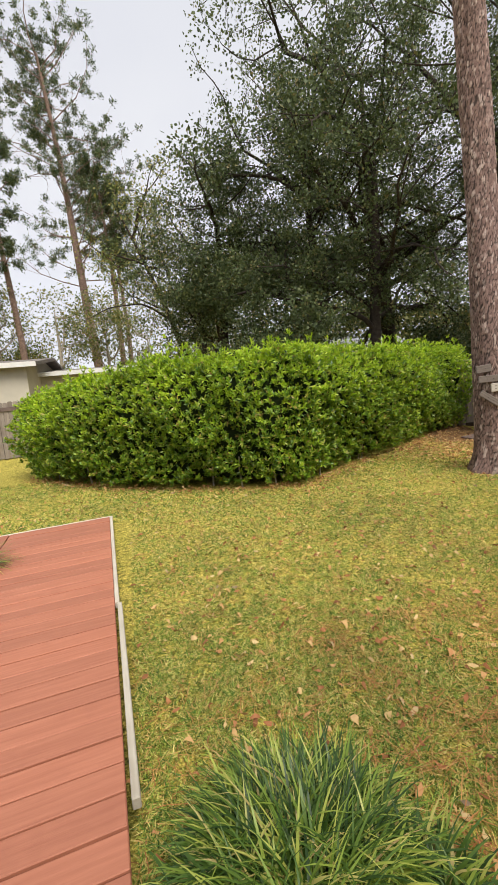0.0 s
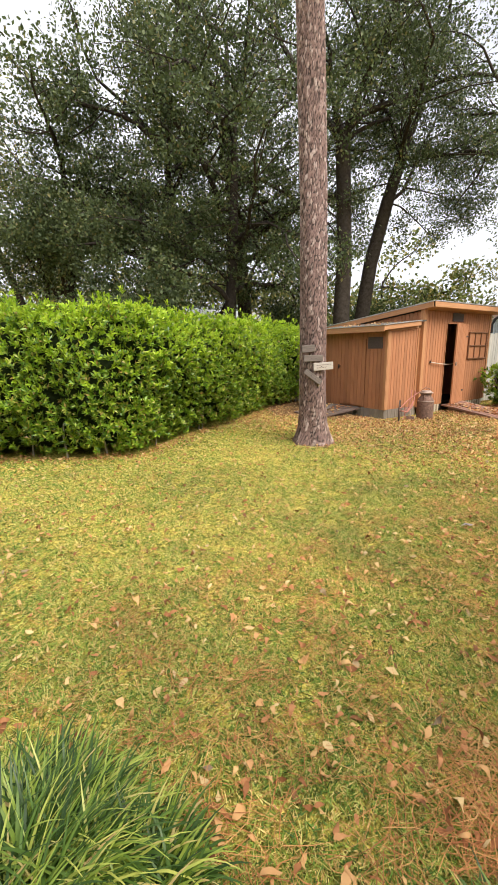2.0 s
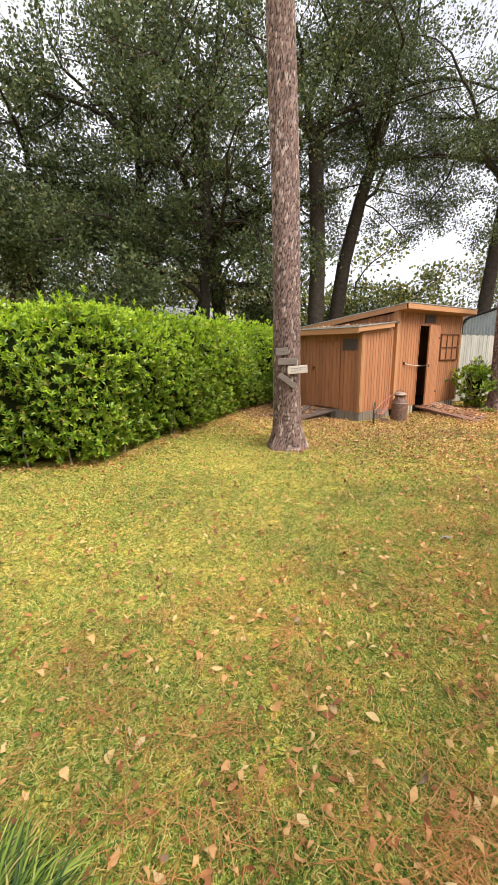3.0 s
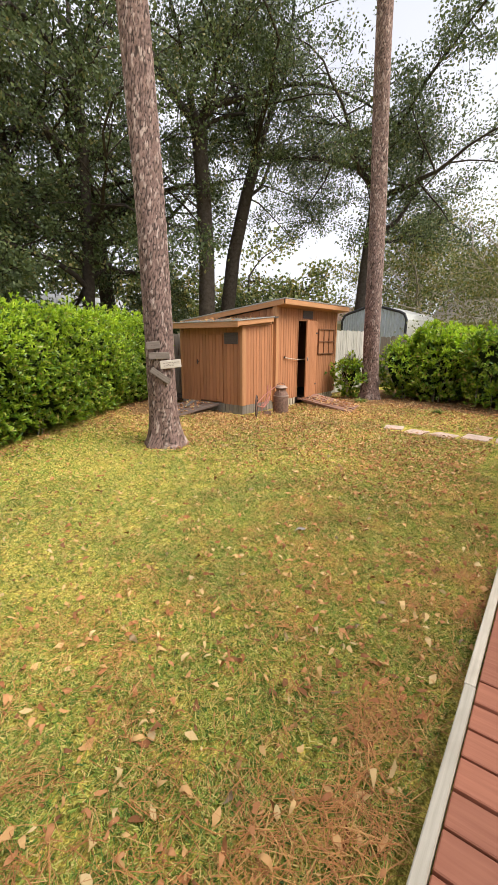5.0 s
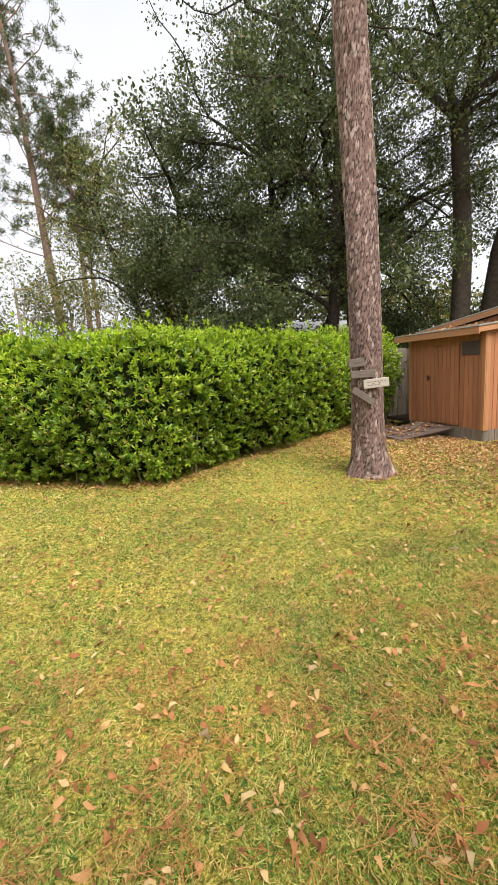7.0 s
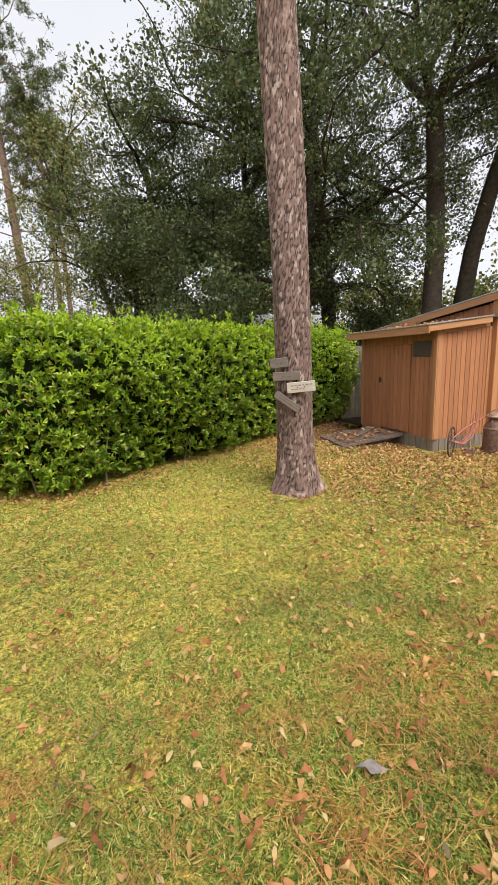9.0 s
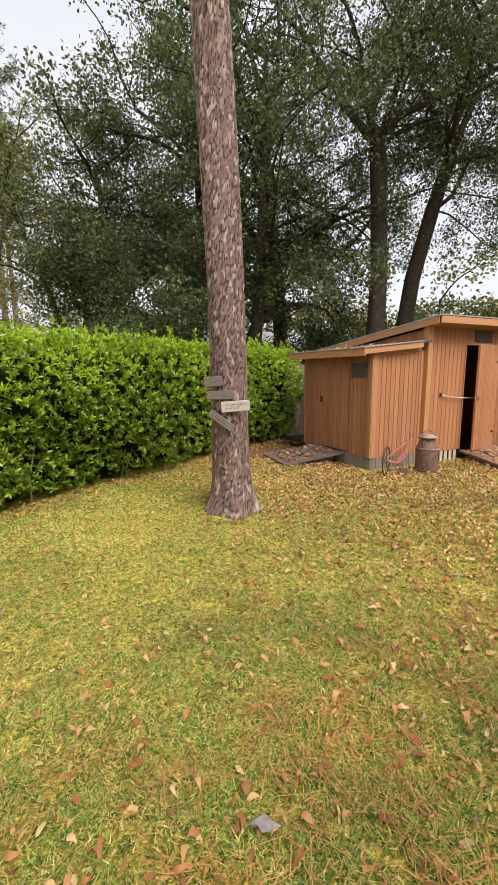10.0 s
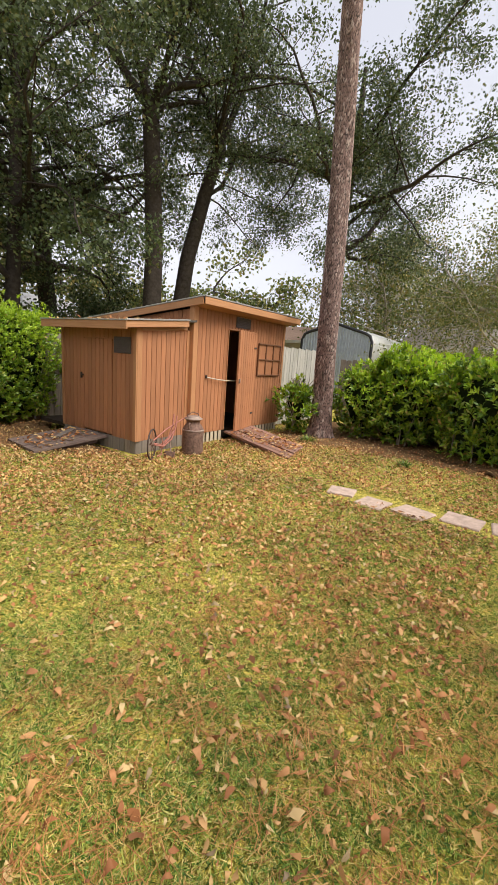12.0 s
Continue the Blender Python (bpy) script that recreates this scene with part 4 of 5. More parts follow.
def hedge(name, poly, height, sides, tops, label, leaf, lumps=.10, category="hedge", top_wave=.12, young=.75, fall=None):
    def shaped(p):
        """Lowers the hedge towards the end named by fall: (x where it starts, run, share)."""
        if fall:
            p[:, 2] *= 1 - fall[2] * np.clip((fall[0] - p[:, 0]) / fall[1], 0, 1) ** 1.5
        return p

    cx, cy = np.mean([p[0] for p in poly]), np.mean([p[1] for p in poly])
    ob = thing(name, (cx, cy, 0), label, category)
    # added near-black hull: inner shade painted in, so gaps hide the far side
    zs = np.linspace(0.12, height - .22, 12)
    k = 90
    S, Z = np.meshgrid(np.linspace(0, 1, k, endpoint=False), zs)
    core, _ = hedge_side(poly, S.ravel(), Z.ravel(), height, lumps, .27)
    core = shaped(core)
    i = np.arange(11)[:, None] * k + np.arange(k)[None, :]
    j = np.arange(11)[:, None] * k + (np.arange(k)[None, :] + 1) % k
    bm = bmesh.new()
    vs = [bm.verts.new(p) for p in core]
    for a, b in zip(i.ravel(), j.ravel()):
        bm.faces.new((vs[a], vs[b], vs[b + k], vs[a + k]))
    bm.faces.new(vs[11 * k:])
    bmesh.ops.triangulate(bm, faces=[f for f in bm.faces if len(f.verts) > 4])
    part("inner_mass", bm, M_CORE, ob, "added near-black hull, shade painted inside the bush")
    # sides
    s, z = rng.random(sides), height * (0.05 + .95 * rng.random(sides) ** .9)
    p, n = hedge_side(poly, s, z, height, lumps)
    p = shaped(p + n * rng.normal(size=(sides, 1)) * .075)
    ax = n * .85 + np.array([0, 0, .75]) + rng.normal(size=(sides, 3)) * .38
    yng = rng.random(sides) < young * np.clip((z / height - .42) * 2.2, 0, 1)
    place("leaves", whorls(p[~yng], ax[~yng], 8, leaf, leaf * .175, M_HEDGE), Matrix(), ob)
    place("young_leaves", whorls(p[yng], ax[yng], 7, leaf * .95, leaf * .16, M_SHOOT), Matrix(), ob, "bright green young shoots")
    # a second layer, deeper in
    s, z = rng.random(sides // 7), height * rng.random(sides // 7)
    p, n = hedge_side(poly, s, z, height, lumps, .16)
    p = shaped(p)
    place("inner_leaves", whorls(p, n + np.array([0, 0, .3]) + rng.normal(size=(len(s), 3)) * .5, 7, leaf, leaf * .22, M_HEDGE), Matrix(), ob)
    # top
    x0, x1 = min(q[0] for q in poly), max(q[0] for q in poly)
    y0, y1 = min(q[1] for q in poly), max(q[1] for q in poly)
    px, py = rng.uniform(x0, x1, tops * 4), rng.uniform(y0, y1, tops * 4)
    ok = inside(px, py, poly)
    px, py = px[ok][:tops], py[ok][:tops]
    pz = height - .12 + top_wave * lump(px * .6, py * .6, px * 0) + rng.normal(size=len(px)) * .05 + (rng.random(len(px)) < .16) * rng.uniform(.04, .30, len(px))
    p = shaped(np.stack([px, py, pz], -1))
    place("top_leaves", whorls(p, np.array([0, 0, 1.0]) + rng.normal(size=(len(px), 3)) * .28, 8, leaf, leaf * .16, M_SHOOT), Matrix(), ob, "bright green young shoots")
    place("upper_leaves", whorls(p - np.array([0, 0, .13]) + rng.normal(size=p.shape) * .05, np.array([0, 0, 1.0]) + rng.normal(size=(len(px), 3)) * .5, 7, leaf, leaf * .21, M_HEDGE), Matrix(), ob)
    # stems at the foot
    for q in range(26):
        sp, sn = hedge_side(poly, np.array([rnd.random()]), np.array([0.0]), height, lumps, .12)
        b = Vector(sp[0])
        o = Vector(sn[0])
        pts = [b + Vector((0, 0, -.02)), b + o * .02 + Vector((rnd.uniform(-.05, .05), rnd.uniform(-.05, .05), .3)), b + o * rnd.uniform(-.05, .12) + Vector((rnd.uniform(-.15, .15), rnd.uniform(-.15, .15), .75)), b + o * .05 + Vector((rnd.uniform(-.2, .2), rnd.uniform(-.2, .2), 1.2))]
        place("stem", tube(pts, [.016, .013, .010, .006], M_PALEBARK, 6), Matrix(), ob)
    return ob


HEDGE = [(-2.0, 10.2), (-1.1, 8.7), (-.15, 7.6), (.98, 6.65), (2.2, 5.85), (2.85, 5.68), (3.86, 6.45), (5.1, 7.0), (6.2, 7.75), (7.5, 8.5), (8.5, 8.85), (9.0, 9.3), (8.7, 10.4), (7.0, 10.5), (5.0, 9.4), (3.0, 8.5), (1.6, 9.2), (.4, 10.8), (-1.0, 11.4)]
hedge("hedge", HEDGE, 2.12, 15500, 4200, "dense bright green broad-leaved hedge, taller than a fence", .080, .17, top_wave=.17, fall=(.6, 2.4, .17))
hedge("shrub", [(12.9, 3.55), (12.4, 3.1), (12.5, 2.5), (13.1, 2.15), (14.2, 2.2), (14.6, 3.0), (13.9, 3.65)], 1.74, 1500, 650, "bushy green broad-leaved shrub by the fence", .115, .22, "shrub", .3)
hedge("shrub", [(12.15, 1.95), (11.85, 1.2), (12.0, .2), (12.6, -.6), (13.8, -.5), (14.5, .6), (13.9, 1.8), (13.0, 2.15)], 1.74, 1350, 600, "dark green broad-leaved shrub by the fence", .122, .16, "shrub", .14, .25)
hedge("shrub", [(12.5, 4.1), (12.4, 3.6), (12.9, 3.25), (13.5, 3.5), (13.3, 4.2)], 1.42, 380, 120, "low green broad-leaved bush beside the pine", .118, .14, "shrub", .14, .5)
hedge("shrub", [(11.75, 4.95), (11.85, 4.65), (12.2, 4.75), (12.3, 5.1), (12.0, 5.25)], 1.05, 240, 60, "small leafy bush at the foot of the fence", .11, .08, "shrub", .1, .3)
hedge("shrub", [(12.6, -1.2), (12.3, -2.6), (12.6, -4.2), (14.2, -4.2), (14.8, -2.4), (14.0, -1.0)], 1.9, 500, 260, "green broad-leaved shrub by the fence", .13, .16, "shrub", .14, .4)

# ---- ornamental grass ----
def tussock(x, y, radius, length, count, label):
    ob = thing("border_grass", (x, y, 0), label, "ornamental grass", "tufts of border grass")
    n = count
    a, r = rng.uniform(0, 2 * pi, n), radius * .55 * np.sqrt(rng.random(n))
    root = np.stack([r * np.cos(a), r * np.sin(a), np.zeros(n)], -1)
    b = a + rng.normal(size=n) * 1.1
    L = length * rng.uniform(.55, 1.15, n)
    lean = rng.uniform(.35, 1.45, n) + r / radius * .6
    d = np.stack([np.cos(b), np.sin(b), np.zeros(n)], -1)
    side = np.stack([-np.sin(b), np.cos(b), np.zeros(n)], -1)
    w = rng.uniform(.0022, .0072, n)
    segs = 6
    rows, ang, p = [], 1.5 - lean * .45, root.copy()
    for k in range(segs + 1):
        f = k / segs
        ww = (w * (1 - f ** 2.2) + .0004)[:, None]
        rows += [p - side * ww, p + side * ww]
        step = (L / segs)[:, None]
        p = p + (d * np.cos(ang)[:, None] + np.array([0, 0, 1.0]) * np.sin(ang)[:, None]) * step
        ang = ang - lean * (.12 + .34 * f)
        p[:, 2] = np.maximum(p[:, 2], .012)
    v = np.stack(rows, 1)
    m = 2 * (segs + 1)
    base = np.arange(n)[:, None] * m
    f = np.concatenate([base + np.array([2 * k, 2 * k + 1, 2 * k + 3, 2 * k + 2]) for k in range(segs)], 1).reshape(-1, 4)
    place("blades", mesh_np(v.reshape(-1, 3), f, M_TUFT, True), pose(x, y, 0), ob)
    return ob


tussock(.63, 1.02, .44, .335, 3800, "dark green tuft of arching border grass beside the deck")
tussock(.36, 1.08, .22, .20, 500, "low dark green tuft of border grass against the deck")
tussock(.93, .84, .22, .25, 600, "dark green tuft of arching border grass")
tussock(1.62, .2, .18, .15, 400, "small dark green tuft of border grass at the deck corner")
tussock(-1.38, 4.25, .32, .42, 900, "dark green tuft of border grass in the deck corner")
tussock(10.9, 2.3, .16, .16, 240, "small green grass tuft under the shrubs")
tussock(11.4, 4.3, .2, .18, 260, "small green grass tuft under the shrubs")

# ---- lawn blades, leaves, straw ----
ROUND = [(.3, 0), (1.5, 0), (2.5, .3), (3.6, .5), (4.1, .7)]


def clear(x, y):
    """True where the lawn is open: off decks, shed, hedges and trunks."""
    ok = ~inside(x, y, HEDGE)
    ok &= ~((x < .13) & (y < 5.5) & (x > -1.3)) & ~((x < .13) & (y > 4.45) & (y < 5.5))
    ok &= ~((x > 1.65) & (x < 4.5) & (y < .18)) & ~((x > 7.95) & (x < 12.2) & (y > 5.4) & (y < 8.6))
    ok &= ~((np.abs(x - 8.82) < .24) & (y < 2.7))
    ok &= np.hypot(x - PINE[0], y - PINE[1]) > .36
    return ok


def scatter(n, x0, x1, y0, y1, power=2.0, near=1.2):
    """Places on the lawn, thinning with the way from the path's side of the garden."""
    x, y = rng.uniform(x0, x1, n), rng.uniform(y0, y1, n)
    d = np.min([np.hypot(x - a, y - b) for a, b in ROUND], 0)
    keep = rng.random(n) < np.clip((near / np.maximum(d, near)) ** power, 0.0, 1)
    keep &= clear(x, y)
    return x[keep], y[keep], d[keep]


def lawn_blades(n, x0, x1, y0, y1, power, low, high, thick):
    x, y, d = scatter(n, x0, x1, y0, y1, power, 2.0)
    thin = np.sin(x * 13 + 2.1 * np.sin(y * 7.9)) + np.sin(y * 14.5 + 2.3 * np.sin(x * 8.4))
    keep = rng.random(len(x)) < np.clip(.75 + .28 * thin, .25, 1)
    x, y, d = x[keep], y[keep], d[keep]
    m = len(x)
    grow = np.clip(d / 3.0, 1, 2.2)
    way = np.stack([rng.normal(size=m), rng.normal(size=m), rng.uniform(.1, .9, m)], -1)
    me_c = np.stack([x, y, np.full(m, -.006)], -1)
    w = cast(way)
    side = cast(np.cross(w, rng.normal(size=(m, 3))))
    L, b = (rng.uniform(low, high, m))[:, None], (rng.uniform(.4, 1, m) * thick * grow)[:, None]
    v = np.stack([me_c - side * b, me_c + side * b, me_c + w * L], 1)
    return mesh_np(v.reshape(-1, 3), np.arange(m * 3).reshape(m, 3), M_BLADE)


grass = place("grass", lawn_blades(800000, -4, 12, -1.2, 9.5, .55, .022, .06, .0042), Matrix())
tagged(grass, "short mown lawn grass, yellowing in patches", "grass", kind="stuff")
grass = place("grass", lawn_blades(520000, -.2, 9, -.3, 5.5, 1.1, .015, .045, .0034), Matrix())
tagged(grass, "short mown lawn grass, yellowing in patches", "grass", kind="stuff")
grass = place("grass", lawn_blades(330000, -.1, 7.5, -.3, 2.8, .7, .018, .045, .0031), Matrix())
tagged(grass, "short mown lawn grass, yellowing in patches", "grass", kind="stuff")


def fallen(n, mat, x0, x1, y0, y1, power, near, size):
    x, y, d = scatter(n, x0, x1, y0, y1, power, near)
    fx, fy = (x - x0) / (x1 - x0), (y - y0) / (y1 - y0)
    keep = rng.random(len(x)) < np.clip(np.minimum(np.minimum(fx, 1 - fx) * 4, (1 - fy) * 2.5), 0, 1)
    x, y = x[keep], y[keep]
    m = len(x)
    way = np.stack([rng.normal(size=m), rng.normal(size=m), rng.normal(size=m) * .22], -1)
    c = np.stack([x, y, rng.uniform(.012, .036, m)], -1)
    s = size * rng.uniform(.3, 1.3, m)
    up = cast(np.stack([rng.normal(size=m) * .6, rng.normal(size=m) * .6, np.ones(m)], -1))
    return dry_leaves(c, way, s, s * rng.uniform(.15, .26, m), mat, rng.uniform(-1.2, 1.8, m), up)


tagged(place("fallen_leaves", fallen(15000, M_FALLEN, -3, 12, -1, 9.2, .35, 2.5, .052), Matrix()), "dry tan and reddish leaves strewn over the lawn", "fallen leaves", kind="stuff")
tagged(place("fallen_leaves", fallen(42000, M_FALLEN, 4.6, 13.4, .8, 9.0, 0, 2.5, .052), Matrix()), "thick tan leaf fall in front of the shed", "fallen leaves", kind="stuff")
tagged(place("fallen_leaves", fallen(1500, M_FALLEN, .6, 7.2, -.8, 3.0, 0, 2.5, .056), Matrix()), "dry reddish leaves beside the deck", "fallen leaves", kind="stuff")


tagged(place("fallen_leaves", fallen(9500, M_TANLEAF, 4.9, 8.9, 4.3, 10.5, 0, 2.5, .052), Matrix()), "thick tan leaf litter between the pine and the shed", "fallen leaves", kind="stuff")
tagged(place("fallen_leaves", fallen(7500, M_TANLEAF, 6.8, 12.6, 3.2, 6.8, 0, 2.5, .052), Matrix()), "thick tan leaf litter along the shed front", "fallen leaves", kind="stuff")
tagged(place("fallen_leaves", fallen(950, M_FALLEN, .7, 5.2, -.9, 1.5, 0, 2.5, .060), Matrix()), "reddish dry leaves gathered along the deck edge", "fallen leaves", kind="stuff")


m = 1500
sp, sn = hedge_side(HEDGE, rng.uniform(0, .62, m), np.zeros(m), 2.12, .17)
c = sp + sn * np.abs(rng.normal(size=(m, 1))) * .22
c[:, 2] = rng.uniform(.006, .025, m)
w = np.stack([rng.normal(size=m), rng.normal(size=m), rng.normal(size=m) * .3], -1)
up = cast(np.stack([rng.normal(size=m) * .5, rng.normal(size=m) * .5, np.ones(m)], -1))
tagged(place("fallen_leaves", dry_leaves(c, w, rng.uniform(.04, .08, m), rng.uniform(.008, .017, m), M_FALLEN, rng.uniform(-1, 1.5, m), up), Matrix()), "brown dry leaves along the hedge foot", "fallen leaves", kind="stuff")


def straw(n, x0, x1, y0, y1, power, near):
    x, y, d = scatter(n, x0, x1, y0, y1, power, near)
    bunch = np.sin(x * 8.1 + 2 * np.sin(y * 5.3)) * np.sin(y * 9.7 + 1.5 * np.sin(x * 4.9))
    keep = rng.random(len(x)) < np.clip(.45 + .75 * bunch, .08, 1)
    x, y = x[keep], y[keep]
    m = len(x)
    a = rng.uniform(0, 2 * pi, m)
    way = np.stack([np.cos(a), np.sin(a), rng.normal(size=m) * .06], -1)
    c = np.stack([x, y, rng.uniform(.018, .04, m)], -1)
    side = np.stack([-np.sin(a), np.cos(a), np.zeros(m)], -1)
    L, b = rng.uniform(.08, .2, m)[:, None], rng.uniform(.0007, .0016, m)[:, None]
    bend = side * rng.normal(size=(m, 1)) * .02
    v = np.stack([c - side * b, c + side * b, c + way * L * .5 + bend + side * b, c + way * L * .5 + bend - side * b, c + way * L], 1)
    base = np.arange(m)[:, None] * 5
    f = np.concatenate([base + np.array(t) for t in ((0, 1, 2), (0, 2, 3), (3, 2, 4))], 1).reshape(-1, 3)
    return mesh_np(v.reshape(-1, 3), f, M_STRAW)


tagged(place("pine_straw", straw(30000, -1, 9, -.5, 6, .9, 2.0), Matrix()), "orange-brown pine needles scattered over the lawn", "pine straw", kind="stuff")
tagged(place("pine_straw", straw(13000, 1.0, 7, -.5, 2.2, 0, 2.0), Matrix()), "orange-brown pine needles beside the deck", "pine straw", kind="stuff")
tagged(place("pine_straw", straw(2600, 1.5, 4.2, .16, .55, 0, 2.0), Matrix()), "thick orange pine needles along the deck edge", "pine straw", kind="stuff")
# leaves on the shed's roof and ramps
m = 130
c = np.stack([rng.uniform(7.9, 9.2, m), rng.uniform(5.5, 7.55, m), np.zeros(m)], -1)
c[:, 2] = 1.962 + (c[:, 0] - 7.85) * .1
w = np.stack([rng.normal(size=m), rng.normal(size=m), rng.normal(size=m) * .25], -1)
tagged(place("fallen_leaves", leaf_mesh(c, w, rng.uniform(.05, .09, m), rng.uniform(.012, .022, m), M_FALLEN), Matrix()), "dry leaves lying on the lean-to roof", "fallen leaves", kind="stuff")
m = 420
c = np.concatenate([np.stack([rng.uniform(7.13, 8.03, 160), rng.uniform(6.4, 7.15, 160), np.zeros(160)], -1), np.stack([rng.uniform(10.0, 10.8, 260), rng.uniform(4.0, 5.3, 260), np.zeros(260)], -1)])
c[:160, 2] = .075 + (c[:160, 0] - 7.08) * .135
c[160:, 2] = .065 + (c[160:, 1] - 3.9) * .083
w = np.stack([rng.normal(size=m), rng.normal(size=m), rng.normal(size=m) * .2], -1)
tagged(place("fallen_leaves", leaf_mesh(c, w, rng.uniform(.05, .1, m), rng.uniform(.012, .022, m), M_FALLEN), Matrix()), "dry leaves lying on the ramps", "fallen leaves", kind="stuff")
dead = place("dead_leaf", dry_leaves(np.array([[3.98, 1.62, .03]]), np.array([[.8, -.45, .05]]), np.array([.125]), np.array([.024]), M_PALM_LEAF, np.array([.35]), np.array([[.2, .1, 1.0]])), Matrix())
tagged(dead, "large curled grey dead leaf on the grass", "leaf")

# ---- trees beyond the fence ----
class Tree:
    """Limbs that fork again and again, with leaf places at their ends."""

    def __init__(self, seed):
        self.r = random.Random(seed)
        self.vs, self.fs, self.ends = [], [], []

    def limb(self, p, d, length, radius, level, depth, droop=0.0, spread=.75, forks=4):
        pts, radii = [p.copy()], [radius]
        steps = 5 if level < 2 else 3
        d = d.normalized()
        for k in range(steps):
            d = (d + Vector((self.r.gauss(0, .24), self.r.gauss(0, .24), self.r.gauss(.02, .16) - droop * .1))).normalized()
            p = p + d * length / steps
            pts.append(p.copy())
            radii.append(radius * (1 - .55 * (k + 1) / steps))
        v, f = tube_arrays(pts, radii, 9 if level == 0 else 6 if level < 3 else 3)
        o = len(self.vs)
        self.vs += v
        self.fs += [tuple(i + o for i in q) for q in f]
        if level >= depth:
            self.ends += [pts[-1], pts[-2], pts[len(pts) // 2]]
            return
        if level >= depth - 1:
            self.ends += [pts[-1]]
        for k in range(forks):
            f = .35 + .65 * (k + self.r.random()) / forks
            i = min(int(f * steps), steps - 1)
            q = pts[i].lerp(pts[i + 1], f * steps - i)
            side = Vector((self.r.gauss(0, 1), self.r.gauss(0, 1), self.r.gauss(.15, .5)))
            nd = (d * (1 - spread) + side.normalized() * spread).normalized()
            self.limb(q, nd, length * self.r.uniform(.5, .75), radii[i] * .46, level + 1, depth, droop, spread, forks)
        self.limb(pts[-1], d, length * .6, radii[-1], level + 1, depth, droop, spread, forks)


def crown(ends, per, spread, size, width, mat, flat=.7):
    c = np.repeat(np.array([tuple(e) for e in ends]), per, 0)
    n = len(c)
    off = np.clip(rng.normal(size=(n, 3)), -2, 2) * spread * np.array([1, 1, flat])
    return quad_leaves(c + off, rng.normal(size=(n, 3)) + np.array([0, 0, -.2]), size * rng.uniform(.6, 1.3, n), width * rng.uniform(.7, 1.3, n), mat)


def oak(x, y, trunk, limbs, label, seed, mat=M_OAK, bark=M_OAKBARK, per=16, spread=.42, size=.17, width=.05, depth=3, forks=4, droop=0.0, group="", name="oak_tree"):
    """trunk: points (dx, dy, z) and radii; limbs: (height share, azimuth degrees, rise, length, radius)."""
    ob = thing(name, (x, y, 0), label, "tree", group)
    t = Tree(seed)
    pts, radii = [Vector(p[:3]) for p in trunk], [p[3] for p in trunk]
    v, f = tube_arrays(pts, radii, 12)
    t.vs += v
    t.fs += f
    for share, az, rise, length, radius in limbs:
        q = share * (len(pts) - 1)
        i = min(int(q), len(pts) - 2)
        p = pts[i].lerp(pts[i + 1], q - i)
        a = radians(az)
        t.limb(p, Vector((sin(a), cos(a), rise)), length, radius, 1, depth, droop, .75, forks)
    place("trunk", mesh_np(t.vs, t.fs, bark, True), pose(x, y, 0), ob)
    place("crown", crown(t.ends, per, spread, size, width, mat), pose(x, y, 0), ob)
    return ob


def ring(n, lo, hi, rise, length, radius, seed):
    r = random.Random(seed)
    return [(r.uniform(lo, hi), 360 * k / n + r.uniform(-25, 25), r.uniform(*rise), r.uniform(*length), radius * r.uniform(.7, 1.2)) for k in range(n)]


OAK = "dark green live oak with spreading limbs beyond the fence"
oak(17.2, 15.4, [(0, 0, -.1, .55), (0, 0, 2, .42), (.1, 0, 6, .37), (0, .1, 9, .35), (-.1, .2, 11.4, .34)],
    [(.97, 300, 1.7, 6.5, .19), (1, 20, 2.2, 6.5, .2), (.99, 115, 1.6, 6.5, .18), (.98, 215, 1.3, 6.0, .16), (.96, 255, 1.0, 5.5, .13), (.95, 75, 1.0, 5.5, .12)]
    + ring(5, .9, 1, (.4, 1.1), (3.5, 5.0), .06, 5) + [(.62, 290, .3, 3.0, .045)], OAK, 21, per=34, spread=.30, size=.125, width=.04)
oak(19.4, 16.3, [(0, 0, -.1, .5), (.1, -.1, 2, .40), (.5, -.4, 6, .36), (1.0, -.9, 9, .32), (1.4, -1.4, 11.2, .28)],
    [(1, 120, 2.0, 6.5, .18), (.97, 150, 1.2, 6.5, .15), (.98, 40, 1.5, 6, .14), (.96, 200, 1.0, 5.5, .12), (.74, 125, 1.1, 5.5, .11), (.95, 90, .9, 5.5, .11)]
    + ring(4, .9, 1, (.4, 1.0), (3.5, 5.0), .055, 6) + [(.75, 130, -.1, 4.0, .045), (.85, 110, -.2, 4.5, .045)],
    OAK, 22, per=34, spread=.30, size=.125, width=.04, droop=.1)
oak(18.5, 25.9, [(0, 0, -.1, .7), (0, 0, 3, .52), (-.3, 0, 7, .45), (-.9, 0, 11, .36), (-1.2, 0, 16, .22), (-1.2, 0, 21, .1)],
    ring(13, .35, 1, (.0, .7), (6, 9), .24, 7) + [(.4, 250, .25, 9, .3), (.45, 280, .3, 8, .25)], OAK, 23, per=34, spread=.34, size=.17, width=.058)
oak(11.8, 24.5, [(0, 0, -.1, .5), (0, 0, 3, .4), (.3, 0, 7, .34), (.5, 0, 10, .26), (.3, 0, 13, .14), (.3, 0, 15.5, .06)],
    ring(14, .25, 1, (.0, .8), (3.6, 5.6), .18, 8), OAK, 24, per=50, spread=.34, size=.17, width=.056)
